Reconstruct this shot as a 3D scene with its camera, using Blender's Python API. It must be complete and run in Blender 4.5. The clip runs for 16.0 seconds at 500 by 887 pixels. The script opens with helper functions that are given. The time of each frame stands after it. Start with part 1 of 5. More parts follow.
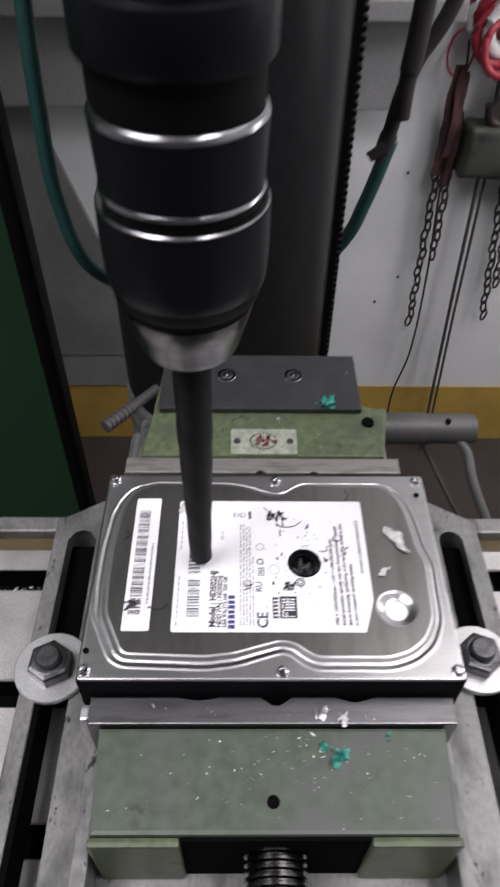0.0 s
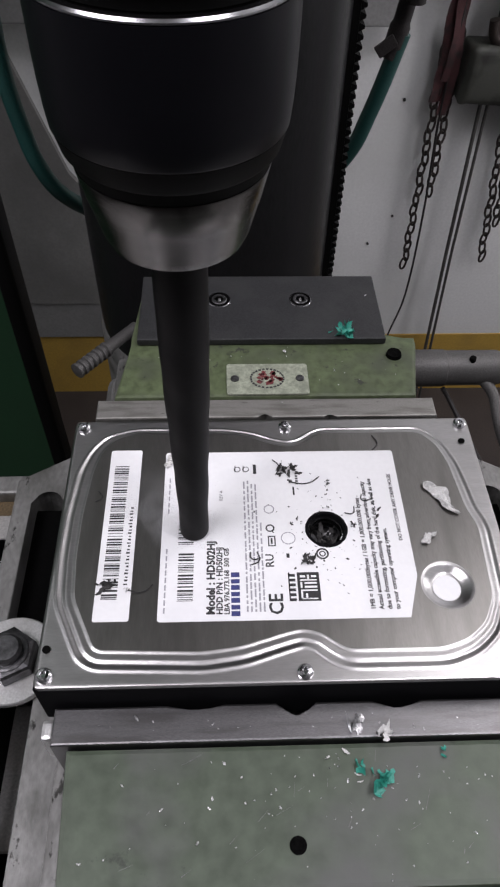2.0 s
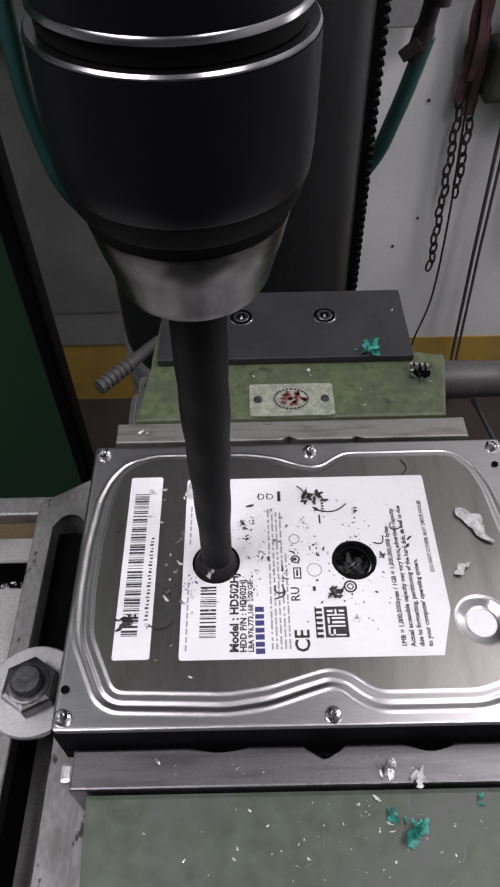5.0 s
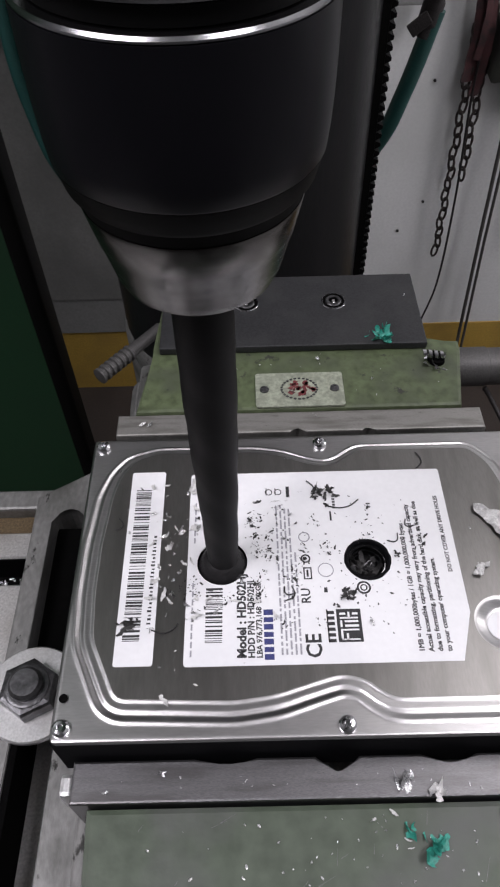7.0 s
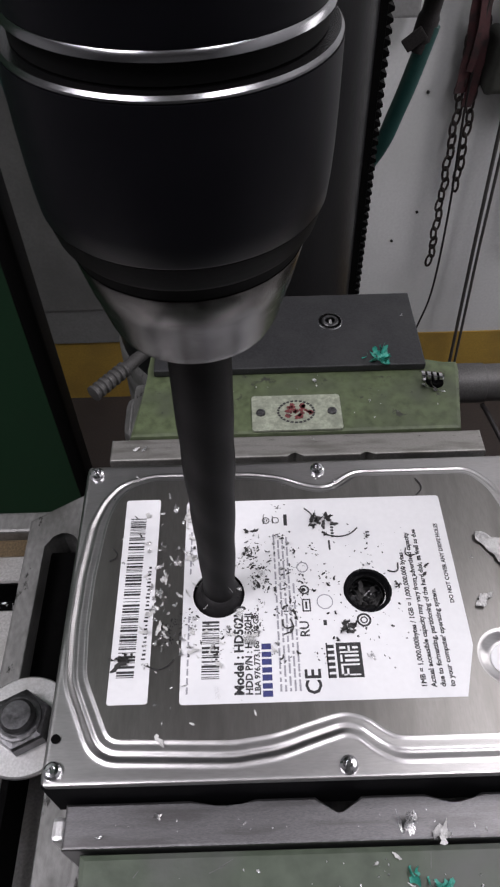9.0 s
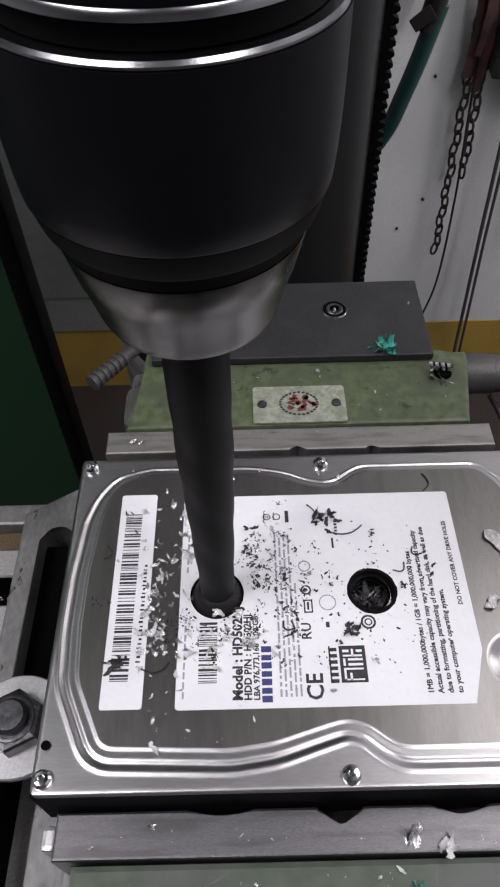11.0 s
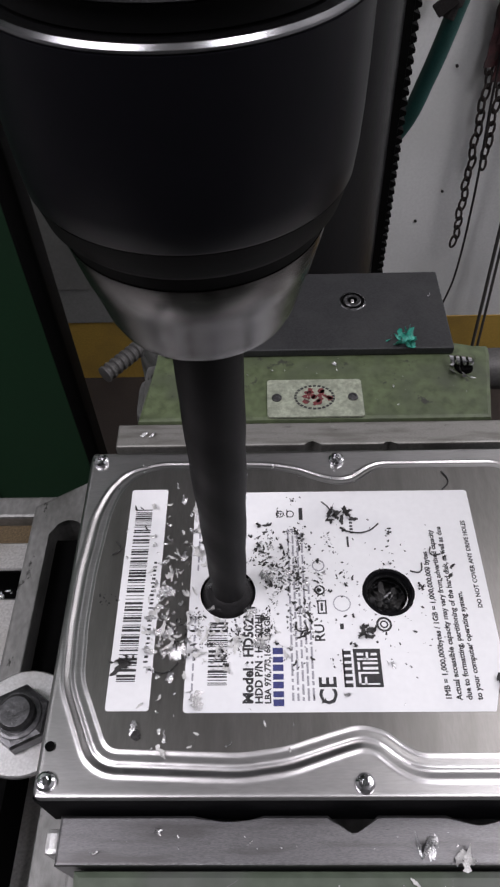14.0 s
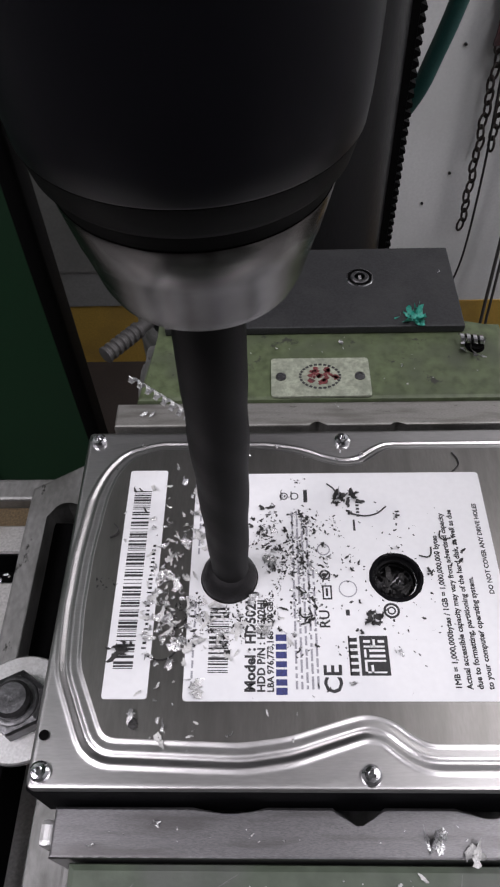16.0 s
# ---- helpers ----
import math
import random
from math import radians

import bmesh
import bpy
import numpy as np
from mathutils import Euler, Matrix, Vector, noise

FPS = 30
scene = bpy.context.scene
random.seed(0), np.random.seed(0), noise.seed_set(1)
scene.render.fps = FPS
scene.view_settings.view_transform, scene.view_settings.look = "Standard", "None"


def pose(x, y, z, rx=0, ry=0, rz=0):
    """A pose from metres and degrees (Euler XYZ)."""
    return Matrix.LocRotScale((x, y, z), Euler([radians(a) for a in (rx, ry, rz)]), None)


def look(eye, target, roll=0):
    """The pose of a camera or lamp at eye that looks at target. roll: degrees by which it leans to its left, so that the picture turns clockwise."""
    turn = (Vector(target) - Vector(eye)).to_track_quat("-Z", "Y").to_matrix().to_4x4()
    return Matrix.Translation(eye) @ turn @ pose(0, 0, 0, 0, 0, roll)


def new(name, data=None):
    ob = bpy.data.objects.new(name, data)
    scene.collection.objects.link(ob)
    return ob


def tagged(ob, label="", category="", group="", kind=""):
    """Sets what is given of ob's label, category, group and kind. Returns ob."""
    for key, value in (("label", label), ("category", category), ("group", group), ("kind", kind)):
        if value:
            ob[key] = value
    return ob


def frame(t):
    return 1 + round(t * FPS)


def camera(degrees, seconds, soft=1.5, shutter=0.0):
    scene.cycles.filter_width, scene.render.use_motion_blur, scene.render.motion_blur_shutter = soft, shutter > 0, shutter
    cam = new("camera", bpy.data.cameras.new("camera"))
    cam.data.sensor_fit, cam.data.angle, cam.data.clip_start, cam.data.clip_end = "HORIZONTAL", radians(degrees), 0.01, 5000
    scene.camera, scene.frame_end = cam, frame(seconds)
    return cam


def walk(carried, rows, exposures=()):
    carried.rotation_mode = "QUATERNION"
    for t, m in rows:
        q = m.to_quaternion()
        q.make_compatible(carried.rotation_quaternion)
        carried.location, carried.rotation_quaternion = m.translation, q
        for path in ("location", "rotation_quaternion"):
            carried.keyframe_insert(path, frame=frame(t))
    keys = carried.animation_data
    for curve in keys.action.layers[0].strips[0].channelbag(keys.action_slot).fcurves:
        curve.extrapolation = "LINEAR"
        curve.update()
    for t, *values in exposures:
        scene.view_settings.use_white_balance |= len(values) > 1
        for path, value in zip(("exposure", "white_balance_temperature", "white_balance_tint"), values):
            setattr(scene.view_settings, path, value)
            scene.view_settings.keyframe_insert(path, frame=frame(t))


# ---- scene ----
cam = camera(38.88, 16.0, soft=2.2, shutter=0.35)
PATH = [
    (0, (-0.0122, -0.1686, 1.2523), (-0.0095, -0.0310, 1.1073), 1.1),
    (0.2, (-0.0195, -0.1549, 1.2314), (-0.0188, -0.0217, 1.0822), 1.0),
    (0.5, (-0.0155, -0.1455, 1.2120), (-0.0109, -0.0149, 1.0606), 2.2),
    (0.7, (-0.0166, -0.1393, 1.2035), (-0.0121, -0.0099, 1.0510), 2.3),
    (1, (-0.0191, -0.1328, 1.1984), (-0.0159, -0.0037, 1.0456), 1.4),
    (1.5, (-0.0182, -0.1296, 1.1993), (-0.0126, -0.0006, 1.0466), 1.7),
    (2, (-0.0181, -0.1275, 1.1981), (-0.0111, 0.0009, 1.0449), 1.7),
    (2.5, (-0.0152, -0.1254, 1.2002), (-0.0091, 0.0031, 1.0470), 1.2),
    (3, (-0.0203, -0.1249, 1.2006), (-0.0175, 0.0040, 1.0477), 0.9),
    (3.5, (-0.0195, -0.1238, 1.2023), (-0.0175, 0.0060, 1.0501), 0.6),
    (4, (-0.0190, -0.1194, 1.2029), (-0.0175, 0.0107, 1.0510), 0.1),
    (4.5, (-0.0167, -0.1177, 1.2005), (-0.0162, 0.0121, 1.0483), -0.9),
    (7, (-0.0182, -0.1065, 1.1890), (-0.0194, 0.0197, 1.0339), -1.9),
    (7.5, (-0.0181, -0.1062, 1.1922), (-0.0176, 0.0215, 1.0383), -1.3),
    (8, (-0.0204, -0.1041, 1.1940), (-0.0223, 0.0243, 1.0408), -2.0),
    (8.5, (-0.0195, -0.1020, 1.1902), (-0.0215, 0.0257, 1.0363), -2.2),
    (9, (-0.0186, -0.0986, 1.1894), (-0.0183, 0.0291, 1.0356), -1.6),
    (11.5, (-0.0178, -0.0912, 1.1804), (-0.0192, 0.0336, 1.0242), -1.7),
    (12, (-0.0183, -0.0902, 1.1783), (-0.0213, 0.0345, 1.0220), -2.1),
    (12.5, (-0.0168, -0.0868, 1.1805), (-0.0179, 0.0392, 1.0252), -1.5),
    (13, (-0.0169, -0.0831, 1.1790), (-0.0201, 0.0421, 1.0231), -2.1),
    (13.5, (-0.0174, -0.0868, 1.1800), (-0.0196, 0.0380, 1.0237), -1.5),
    (14, (-0.0176, -0.0874, 1.1785), (-0.0223, 0.0365, 1.0215), -2.5),
    (14.5, (-0.0173, -0.0877, 1.1742), (-0.0258, 0.0350, 1.0165), -3.8),
    (15, (-0.0171, -0.0870, 1.1744), (-0.0238, 0.0356, 1.0165), -3.3),
    (15.5, (-0.0165, -0.0865, 1.1735), (-0.0227, 0.0351, 1.0149), -3.1),
    (16, (-0.0177, -0.0840, 1.1711), (-0.0234, 0.0367, 1.0118), -2.7),
]
walk(cam, [(t, look(eye, target, roll)) for t, eye, target, roll in PATH],
     exposures=[(0.0, 0.18), (0.5, 0.0), (1.5, -0.12), (9.0, -0.21), (16.0, -0.27)])

# ---- world and light ----
world = bpy.data.worlds.new("world")
scene.world = world
world.use_nodes = True
world.node_tree.nodes["Background"].inputs[0].default_value = (0.8, 0.9, 1.0, 1)
world.node_tree.nodes["Background"].inputs[1].default_value = 0.02


def area_lamp(name, eye, target, sx, sy, watts, colour):
    data = bpy.data.lights.new(name, "AREA")
    data.shape, data.size, data.size_y, data.energy, data.color = "RECTANGLE", sx, sy, watts, colour
    ob = new(name, data)
    ob.matrix_world = look(eye, target)
    return ob


area_lamp("workshop_light", (-0.74, -0.36, 2.42), (-0.20, -0.05, 1.0), 0.9, 0.45, 21.0, (0.99, 0.94, 1.01))
area_lamp("workshop_light", (0.60, -0.36, 2.48), (0.45, -0.30, 0.0), 0.6, 0.25, 12.5, (0.99, 0.945, 1.01))
area_lamp("workshop_light", (0.80, 0.46, 2.48), (0.60, 0.40, 0.0), 0.55, 0.8, 6.5, (1.0, 0.95, 0.985))
# unseen fill light added at the right to brighten the back wall
area_lamp("side_fill_light", (1.18, 0.46, 1.12), (0.20, 0.95, 0.60), 0.6, 0.8, 8.5, (1.0, 0.955, 0.99))


# ---- materials ----
def material(name, colour, rough=0.5, metal=0.0, grain=40.0, vary=0.25, bump=0.15, stain=None, stain_amount=0.4,
             stain_scale=25.0, stretch=(1, 1, 1), spec=0.5, rough_vary=0.12, wear=None, wear_scale=160.0, wear_edge=0.62):
    """A procedural surface: fine grain, broad stains and, with wear, chipped flecks of another colour. Scales are per metre."""
    m = bpy.data.materials.new(name)
    m.use_nodes = True
    n, l = m.node_tree.nodes, m.node_tree.links
    b = n["Principled BSDF"]
    b.inputs["Metallic"].default_value = metal
    b.inputs["Specular IOR Level"].default_value = spec
    co = n.new("ShaderNodeTexCoord")
    mp = n.new("ShaderNodeMapping")
    mp.inputs["Scale"].default_value = stretch
    l.new(co.outputs["Object"], mp.inputs["Vector"])

    def noise_tex(scale, detail):
        t = n.new("ShaderNodeTexNoise")
        t.inputs["Scale"].default_value, t.inputs["Detail"].default_value = scale, detail
        l.new(mp.outputs[0], t.inputs["Vector"])
        return t
    fine, broad = noise_tex(grain * 20, 5.0), noise_tex(stain_scale, 6.0)
    lo = [c * (1 - vary) for c in colour]
    hi = [min(1.0, c * (1 + vary)) for c in colour]
    r = n.new("ShaderNodeValToRGB")
    r.color_ramp.elements[0].position, r.color_ramp.elements[1].position = 0.32, 0.68
    r.color_ramp.elements[0].color, r.color_ramp.elements[1].color = (*lo, 1), (*hi, 1)
    l.new(fine.outputs["Fac"], r.inputs[0])
    mask = n.new("ShaderNodeValToRGB")
    mask.color_ramp.elements[0].position, mask.color_ramp.elements[1].position = 0.47, 0.66
    l.new(broad.outputs["Fac"], mask.inputs[0])
    amount = n.new("ShaderNodeMath")
    amount.operation = "MULTIPLY"
    amount.inputs[1].default_value = stain_amount
    l.new(mask.outputs[0], amount.inputs[0])
    mix = n.new("ShaderNodeMix")
    mix.data_type = "RGBA"
    l.new(amount.outputs[0], mix.inputs["Factor"])
    l.new(r.outputs[0], mix.inputs["A"])
    mix.inputs["B"].default_value = (*(stain or [c * 0.6 for c in colour]), 1)
    base = mix
    if wear:
        flecks = noise_tex(wear_scale, 9.0)
        flecks.inputs["Roughness"].default_value = 0.72
        cut = n.new("ShaderNodeValToRGB")
        cut.color_ramp.elements[0].position, cut.color_ramp.elements[1].position = wear_edge, wear_edge + 0.05
        l.new(flecks.outputs["Fac"], cut.inputs[0])
        base = n.new("ShaderNodeMix")
        base.data_type = "RGBA"
        l.new(cut.outputs[0], base.inputs["Factor"])
        l.new(mix.outputs["Result"], base.inputs["A"])
        base.inputs["B"].default_value = (*wear, 1)
    l.new(base.outputs["Result"], b.inputs["Base Color"])
    rr = n.new("ShaderNodeMapRange")
    rr.inputs["To Min"].default_value = max(0.03, rough - rough_vary)
    rr.inputs["To Max"].default_value = min(1.0, rough + rough_vary)
    l.new(fine.outputs["Fac"], rr.inputs["Value"])
    l.new(rr.outputs[0], b.inputs["Roughness"])
    if bump:
        bp = n.new("ShaderNodeBump")
        bp.inputs["Strength"].default_value, bp.inputs["Distance"].default_value = bump, 0.0006
        l.new(fine.outputs["Fac"], bp.inputs["Height"])
        l.new(bp.outputs[0], b.inputs["Normal"])
    return m


M = dict(
    cover=material("brushed_cover", (0.47, 0.465, 0.465), 0.31, 1.0, 20, 0.06, 0.0, (0.38, 0.375, 0.37), 0.4, 30, (1, 6, 1), rough_vary=0.04),
    # darker copy of the cover metal, for the darker reflection in its middle
    panel=material("cover_reflection_grey", (0.265, 0.258, 0.248), 0.31, 1.0, 20, 0.06, 0.0, (0.17, 0.165, 0.155), 0.5, 25, (6, 1, 1), rough_vary=0.03),
    hdd_side=material("black_casting", (0.005, 0.005, 0.006), 0.7, 0.0, 60, 0.3, 0.1, spec=0.05),
    label=material("label_paper", (0.75, 0.755, 0.77), 0.5, 0.0, 30, 0.02, 0.03, (0.62, 0.63, 0.66), 0.35, 60),
    ink=material("black_ink", (0.02, 0.02, 0.022), 0.6, 0.0, 90, 0.4, 0.0),
    grey_ink=material("grey_ink", (0.30, 0.30, 0.33), 0.6, 0.0, 200, 0.5, 0.0),
    blue_ink=material("blue_ink", (0.03, 0.036, 0.15), 0.6, 0.0, 90, 0.3, 0.0),
    steel=material("ground_steel", (0.20, 0.198, 0.204), 0.36, 1.0, 60, 0.2, 0.05, (0.12, 0.115, 0.115), 0.65, 40, (1, 8, 1), wear=(0.05, 0.048, 0.048), wear_scale=170, wear_edge=0.66),
    bright=material("bright_steel", (0.62, 0.62, 0.64), 0.14, 1.0, 60, 0.08, 0.04, rough_vary=0.05),
    dark_plate=material("dark_steel_plate", (0.034, 0.035, 0.037), 0.5, 0.5, 70, 0.25, 0.12, (0.055, 0.056, 0.056), 0.4, 70),
    chuck=material("blackened_steel", (0.006, 0.006, 0.008), 0.38, 0.15, 50, 0.2, 0.03, (0.011, 0.011, 0.013), 0.3, 40, (1, 1, 0.2), spec=0.10, rough_vary=0.05),
    ring_steel=material("rubbed_ring_steel", (0.26, 0.26, 0.27), 0.22, 1.0, 60, 0.15, 0.03, rough_vary=0.04),
    # noise stretched upright: the nose's dark reflections are streaked into the colour
    nose=material("reflection_streak_steel", (0.085, 0.083, 0.082), 0.24, 1.0, 40, 0.35, 0.05, (0.035, 0.033, 0.032), 0.9, 90, (2.5, 2.5, 0.08)),
    bit=material("dark_drill_steel", (0.010, 0.0095, 0.010), 0.55, 0.15, 60, 0.3, 0.05, spec=0.10),
    green=material("green_machine_paint", (0.073, 0.094, 0.047), 0.44, 0.0, 14, 0.30, 0.28, (0.050, 0.058, 0.040), 0.75, 70, wear=(0.030, 0.031, 0.025), wear_scale=110, wear_edge=0.60),
    worn_green=material("rubbed_green_paint", (0.066, 0.084, 0.060), 0.42, 0.1, 10, 0.16, 0.22, (0.082, 0.085, 0.082), 0.9, 32, wear=(0.036, 0.042, 0.034), wear_scale=60, wear_edge=0.62),
    jaw_steel=material("rubbed_jaw_steel", (0.27, 0.265, 0.25), 0.48, 0.7, 60, 0.2, 0.08, (0.15, 0.145, 0.13), 0.7, 60, (1, 6, 1), wear=(0.07, 0.066, 0.06), wear_scale=150, wear_edge=0.63),
    dark_green=material("dark_green_panel", (0.010, 0.043, 0.018), 0.5, 0.0, 40, 0.15, 0.1, (0.012, 0.028, 0.016), 0.4, 6),
    iron=material("cast_iron", (0.22, 0.22, 0.214), 0.44, 0.5, 28, 0.16, 0.16, (0.062, 0.064, 0.056), 0.85, 55, (1, 0.5, 1), wear=(0.030, 0.030, 0.027), wear_scale=130, wear_edge=0.60),
    table=material("machined_table", (0.52, 0.51, 0.50), 0.42, 0.8, 50, 0.18, 0.12, (0.30, 0.27, 0.23), 0.5, 30),
    # near black for shade put into slots and holes, and for oil
    slot=material("oil_and_shade_black", (0.003, 0.003, 0.003), 0.9, 0.0, 50, 0.4, 0.1, spec=0.03),
    rust=material("brown_oily_groove", (0.10, 0.070, 0.035), 0.5, 0.2, 50, 0.4, 0.3),
    nut=material("dull_nut_steel", (0.13, 0.13, 0.135), 0.36, 0.9, 30, 0.25, 0.2, (0.035, 0.035, 0.035), 0.7, 160),
    washer=material("zinc_washer", (0.60, 0.60, 0.60), 0.38, 0.8, 60, 0.12, 0.08, (0.45, 0.44, 0.42), 0.4, 60),
    brass=material("pale_nameplate", (0.30, 0.325, 0.255), 0.5, 0.3, 40, 0.25, 0.25, (0.17, 0.19, 0.15), 0.6, 180),
    red_ink=material("red_plate_paint", (0.13, 0.026, 0.028), 0.5, 0.0, 200, 0.6, 0.1, (0.03, 0.02, 0.02), 0.7, 500),
    wall=material("white_wall_paint", (0.66, 0.67, 0.67), 0.7, 0.0, 10, 0.05, 0.15, (0.50, 0.51, 0.50), 0.5, 4),
    grey_wall=material("grey_panel_paint", (0.22, 0.22, 0.22), 0.6, 0.0, 10, 0.1, 0.1, (0.16, 0.16, 0.16), 0.5, 6),
    # darker than the wall paint, for the part of the wall in shade
    shaded_wall=material("shaded_wall_grey", (0.20, 0.20, 0.195), 0.65, 0.0, 10, 0.1, 0.1, (0.105, 0.105, 0.10), 0.6, 5),
    yellow=material("yellow_band_paint", (0.42, 0.27, 0.055), 0.6, 0.0, 12, 0.12, 0.15, (0.25, 0.16, 0.05), 0.6, 8),
    floor=material("dark_concrete", (0.042, 0.033, 0.029), 0.8, 0.0, 14, 0.25, 0.4, (0.022, 0.016, 0.014), 0.6, 6),
    ceiling=material("ceiling_paint", (0.35, 0.35, 0.35), 0.8, 0.0, 10, 0.05, 0.1),
    column=material("dark_column_steel", (0.010, 0.010, 0.011), 0.34, 0.2, 30, 0.25, 0.05, (0.016, 0.016, 0.016), 0.4, 12, (1, 1, 0.3), spec=0.14),
    rack=material("oily_black_rack", (0.005, 0.005, 0.005), 0.6, 0.1, 60, 0.3, 0.1, spec=0.06),
    hose=material("green_hose_rubber", (0.012, 0.060, 0.053), 0.45, 0.0, 60, 0.2, 0.1),
    tape=material("grey_sleeve", (0.030, 0.027, 0.027), 0.6, 0.0, 60, 0.3, 0.3, spec=0.2),
    chain=material("rusty_chain_steel", (0.055, 0.045, 0.042), 0.5, 0.7, 80, 0.4, 0.3),
    red=material("red_plastic", (0.30, 0.022, 0.035), 0.4, 0.0, 40, 0.3, 0.1),
    maroon=material("maroon_strap", (0.060, 0.020, 0.022), 0.7, 0.0, 60, 0.4, 0.3, (0.020, 0.014, 0.014), 0.9, 60),
    grime=material("grimy_grey_green_metal", (0.055, 0.058, 0.050), 0.6, 0.2, 60, 0.3, 0.3, (0.014, 0.015, 0.013), 0.9, 26),
    cable=material("black_cable", (0.012, 0.010, 0.010), 0.5, 0.0, 60, 0.2, 0.1),
    rod=material("grey_rod", (0.085, 0.083, 0.081), 0.5, 0.4, 60, 0.3, 0.1),
    flake=material("aluminium_flake", (0.60, 0.60, 0.61), 0.28, 0.9, 300, 0.3, 0.3),
    soot=material("burnt_swarf", (0.040, 0.039, 0.039), 0.5, 0.4, 300, 0.6, 0.4),
    paper_bit=material("paper_shred", (0.60, 0.60, 0.59), 0.7, 0.0, 300, 0.25, 0.3, (0.33, 0.33, 0.33), 0.7, 420),
    teal=material("teal_plastic_curl", (0.030, 0.26, 0.20), 0.45, 0.0, 200, 0.3, 0.1),
    rag=material("torn_dark_metal", (0.018, 0.017, 0.018), 0.5, 0.3, 150, 0.4, 0.3, (0.008, 0.008, 0.008), 0.5, 300, spec=0.25),
    rubber=material("black_rubber", (0.004, 0.004, 0.004), 0.6, spec=0.06),
)


def smoke_material():
    """Thin smoke: mostly clear, thinning out to nothing at the wisp's rim and in its gaps."""
    m = bpy.data.materials.new("thin_smoke")
    m.use_nodes = True
    n, l = m.node_tree.nodes, m.node_tree.links
    n.remove(n["Principled BSDF"])
    clear_, white, mix = n.new("ShaderNodeBsdfTransparent"), n.new("ShaderNodeBsdfDiffuse"), n.new("ShaderNodeMixShader")
    white.inputs["Color"].default_value = (0.75, 0.77, 0.80, 1)
    co, mp, ball, tex = n.new("ShaderNodeTexCoord"), n.new("ShaderNodeMapping"), n.new("ShaderNodeTexGradient"), n.new("ShaderNodeTexNoise")
    mp.inputs["Scale"].default_value = (1 / 0.016, 1 / 0.026, 1 / 0.02)
    ball.gradient_type = "SPHERICAL"
    l.new(co.outputs["Object"], mp.inputs["Vector"])
    l.new(mp.outputs[0], ball.inputs["Vector"])
    tex.inputs["Scale"].default_value, tex.inputs["Detail"].default_value, tex.inputs["Distortion"].default_value = 46.0, 2.0, 0.6
    l.new(co.outputs["Object"], tex.inputs["Vector"])
    thin = n.new("ShaderNodeMapRange")
    thin.inputs["From Min"].default_value, thin.inputs["From Max"].default_value = 0.40, 0.70
    thin.inputs["To Max"].default_value = 0.32
    l.new(tex.outputs["Fac"], thin.inputs["Value"])
    mul = n.new("ShaderNodeMath")
    mul.operation = "MULTIPLY"
    l.new(ball.outputs["Fac"], mul.inputs[0])
    l.new(thin.outputs[0], mul.inputs[1])
    l.new(mul.outputs[0], mix.inputs["Fac"])
    l.new(clear_.outputs[0], mix.inputs[1])
    l.new(white.outputs[0], mix.inputs[2])
    l.new(mix.outputs[0], n["Material Output"].inputs["Surface"])
    return m


M["smoke"] = smoke_material()


# ---- building helpers ----
def part(name, bm, mat, parent=None, label="", smooth=None):
    """Links a bmesh as one mesh object under a thing or a part; smooth: the angle in degrees under which edges are smoothed."""
    me = bpy.data.meshes.new(name)
    bmesh.ops.recalc_face_normals(bm, faces=bm.faces)
    if smooth:
        for f in bm.faces:
            f.smooth = True
        lim = radians(smooth)
        for e in bm.edges:
            if len(e.link_faces) == 2 and e.calc_face_angle(0) > lim:
                e.smooth = False
    bm.to_mesh(me)
    bm.free()
    me.materials.append(M[mat])
    ob = new(name, me)
    if parent:
        ob.parent = parent
    if label:
        ob["label"] = label
    return ob


def thing(name, x, y, z, label, category, group="", rz=0.0):
    ob = new(name)
    ob.empty_display_size = 0.02
    ob.matrix_world = pose(x, y, z, 0, 0, rz)
    return tagged(ob, label, category, group)


def box(bm, x0, x1, y0, y1, z0, z1, bevel=0.0, seg=2, m=None):
    g = bmesh.ops.create_cube(bm, size=1.0)
    vs = g["verts"]
    for v in vs:
        v.co = Vector(((x0 + x1) / 2 + v.co.x * (x1 - x0), (y0 + y1) / 2 + v.co.y * (y1 - y0), (z0 + z1) / 2 + v.co.z * (z1 - z0)))
    if bevel:
        es = list({e for v in vs for e in v.link_edges})
        out = bmesh.ops.bevel(bm, geom=es, offset=bevel, segments=seg, affect="EDGES", profile=0.6)
        vs = list({v for f in out["faces"] for v in f.verts} | {v for v in vs if v.is_valid})
    if m:
        bmesh.ops.transform(bm, matrix=m, verts=vs)
    return bm


def boxed(*a, **k):
    return box(bmesh.new(), *a, **k)


def lathe(profile, n=48, m=None, bm=None, close=True):
    """Turns a profile of (r, z) about z."""
    bm = bm or bmesh.new()
    rings = []
    for r, z in profile:
        if r < 1e-6:
            rings.append([bm.verts.new((0, 0, z))])
        else:
            rings.append([bm.verts.new((r * math.cos(2 * math.pi * i / n), r * math.sin(2 * math.pi * i / n), z)) for i in range(n)])
    for a, b in zip(rings, rings[1:]):
        for i in range(n):
            j = (i + 1) % n
            if len(a) == 1 and len(b) > 1:
                bm.faces.new((a[0], b[j], b[i]))
            elif len(b) == 1 and len(a) > 1:
                bm.faces.new((a[i], a[j], b[0]))
            elif len(a) > 1:
                bm.faces.new((a[i], a[j], b[j], b[i]))
    if close:
        for r in (rings[0], rings[-1]):
            if len(r) > 1:
                bm.faces.new(r)
    if m:
        bmesh.ops.transform(bm, matrix=m, verts=[v for r in rings for v in r])
    return bm


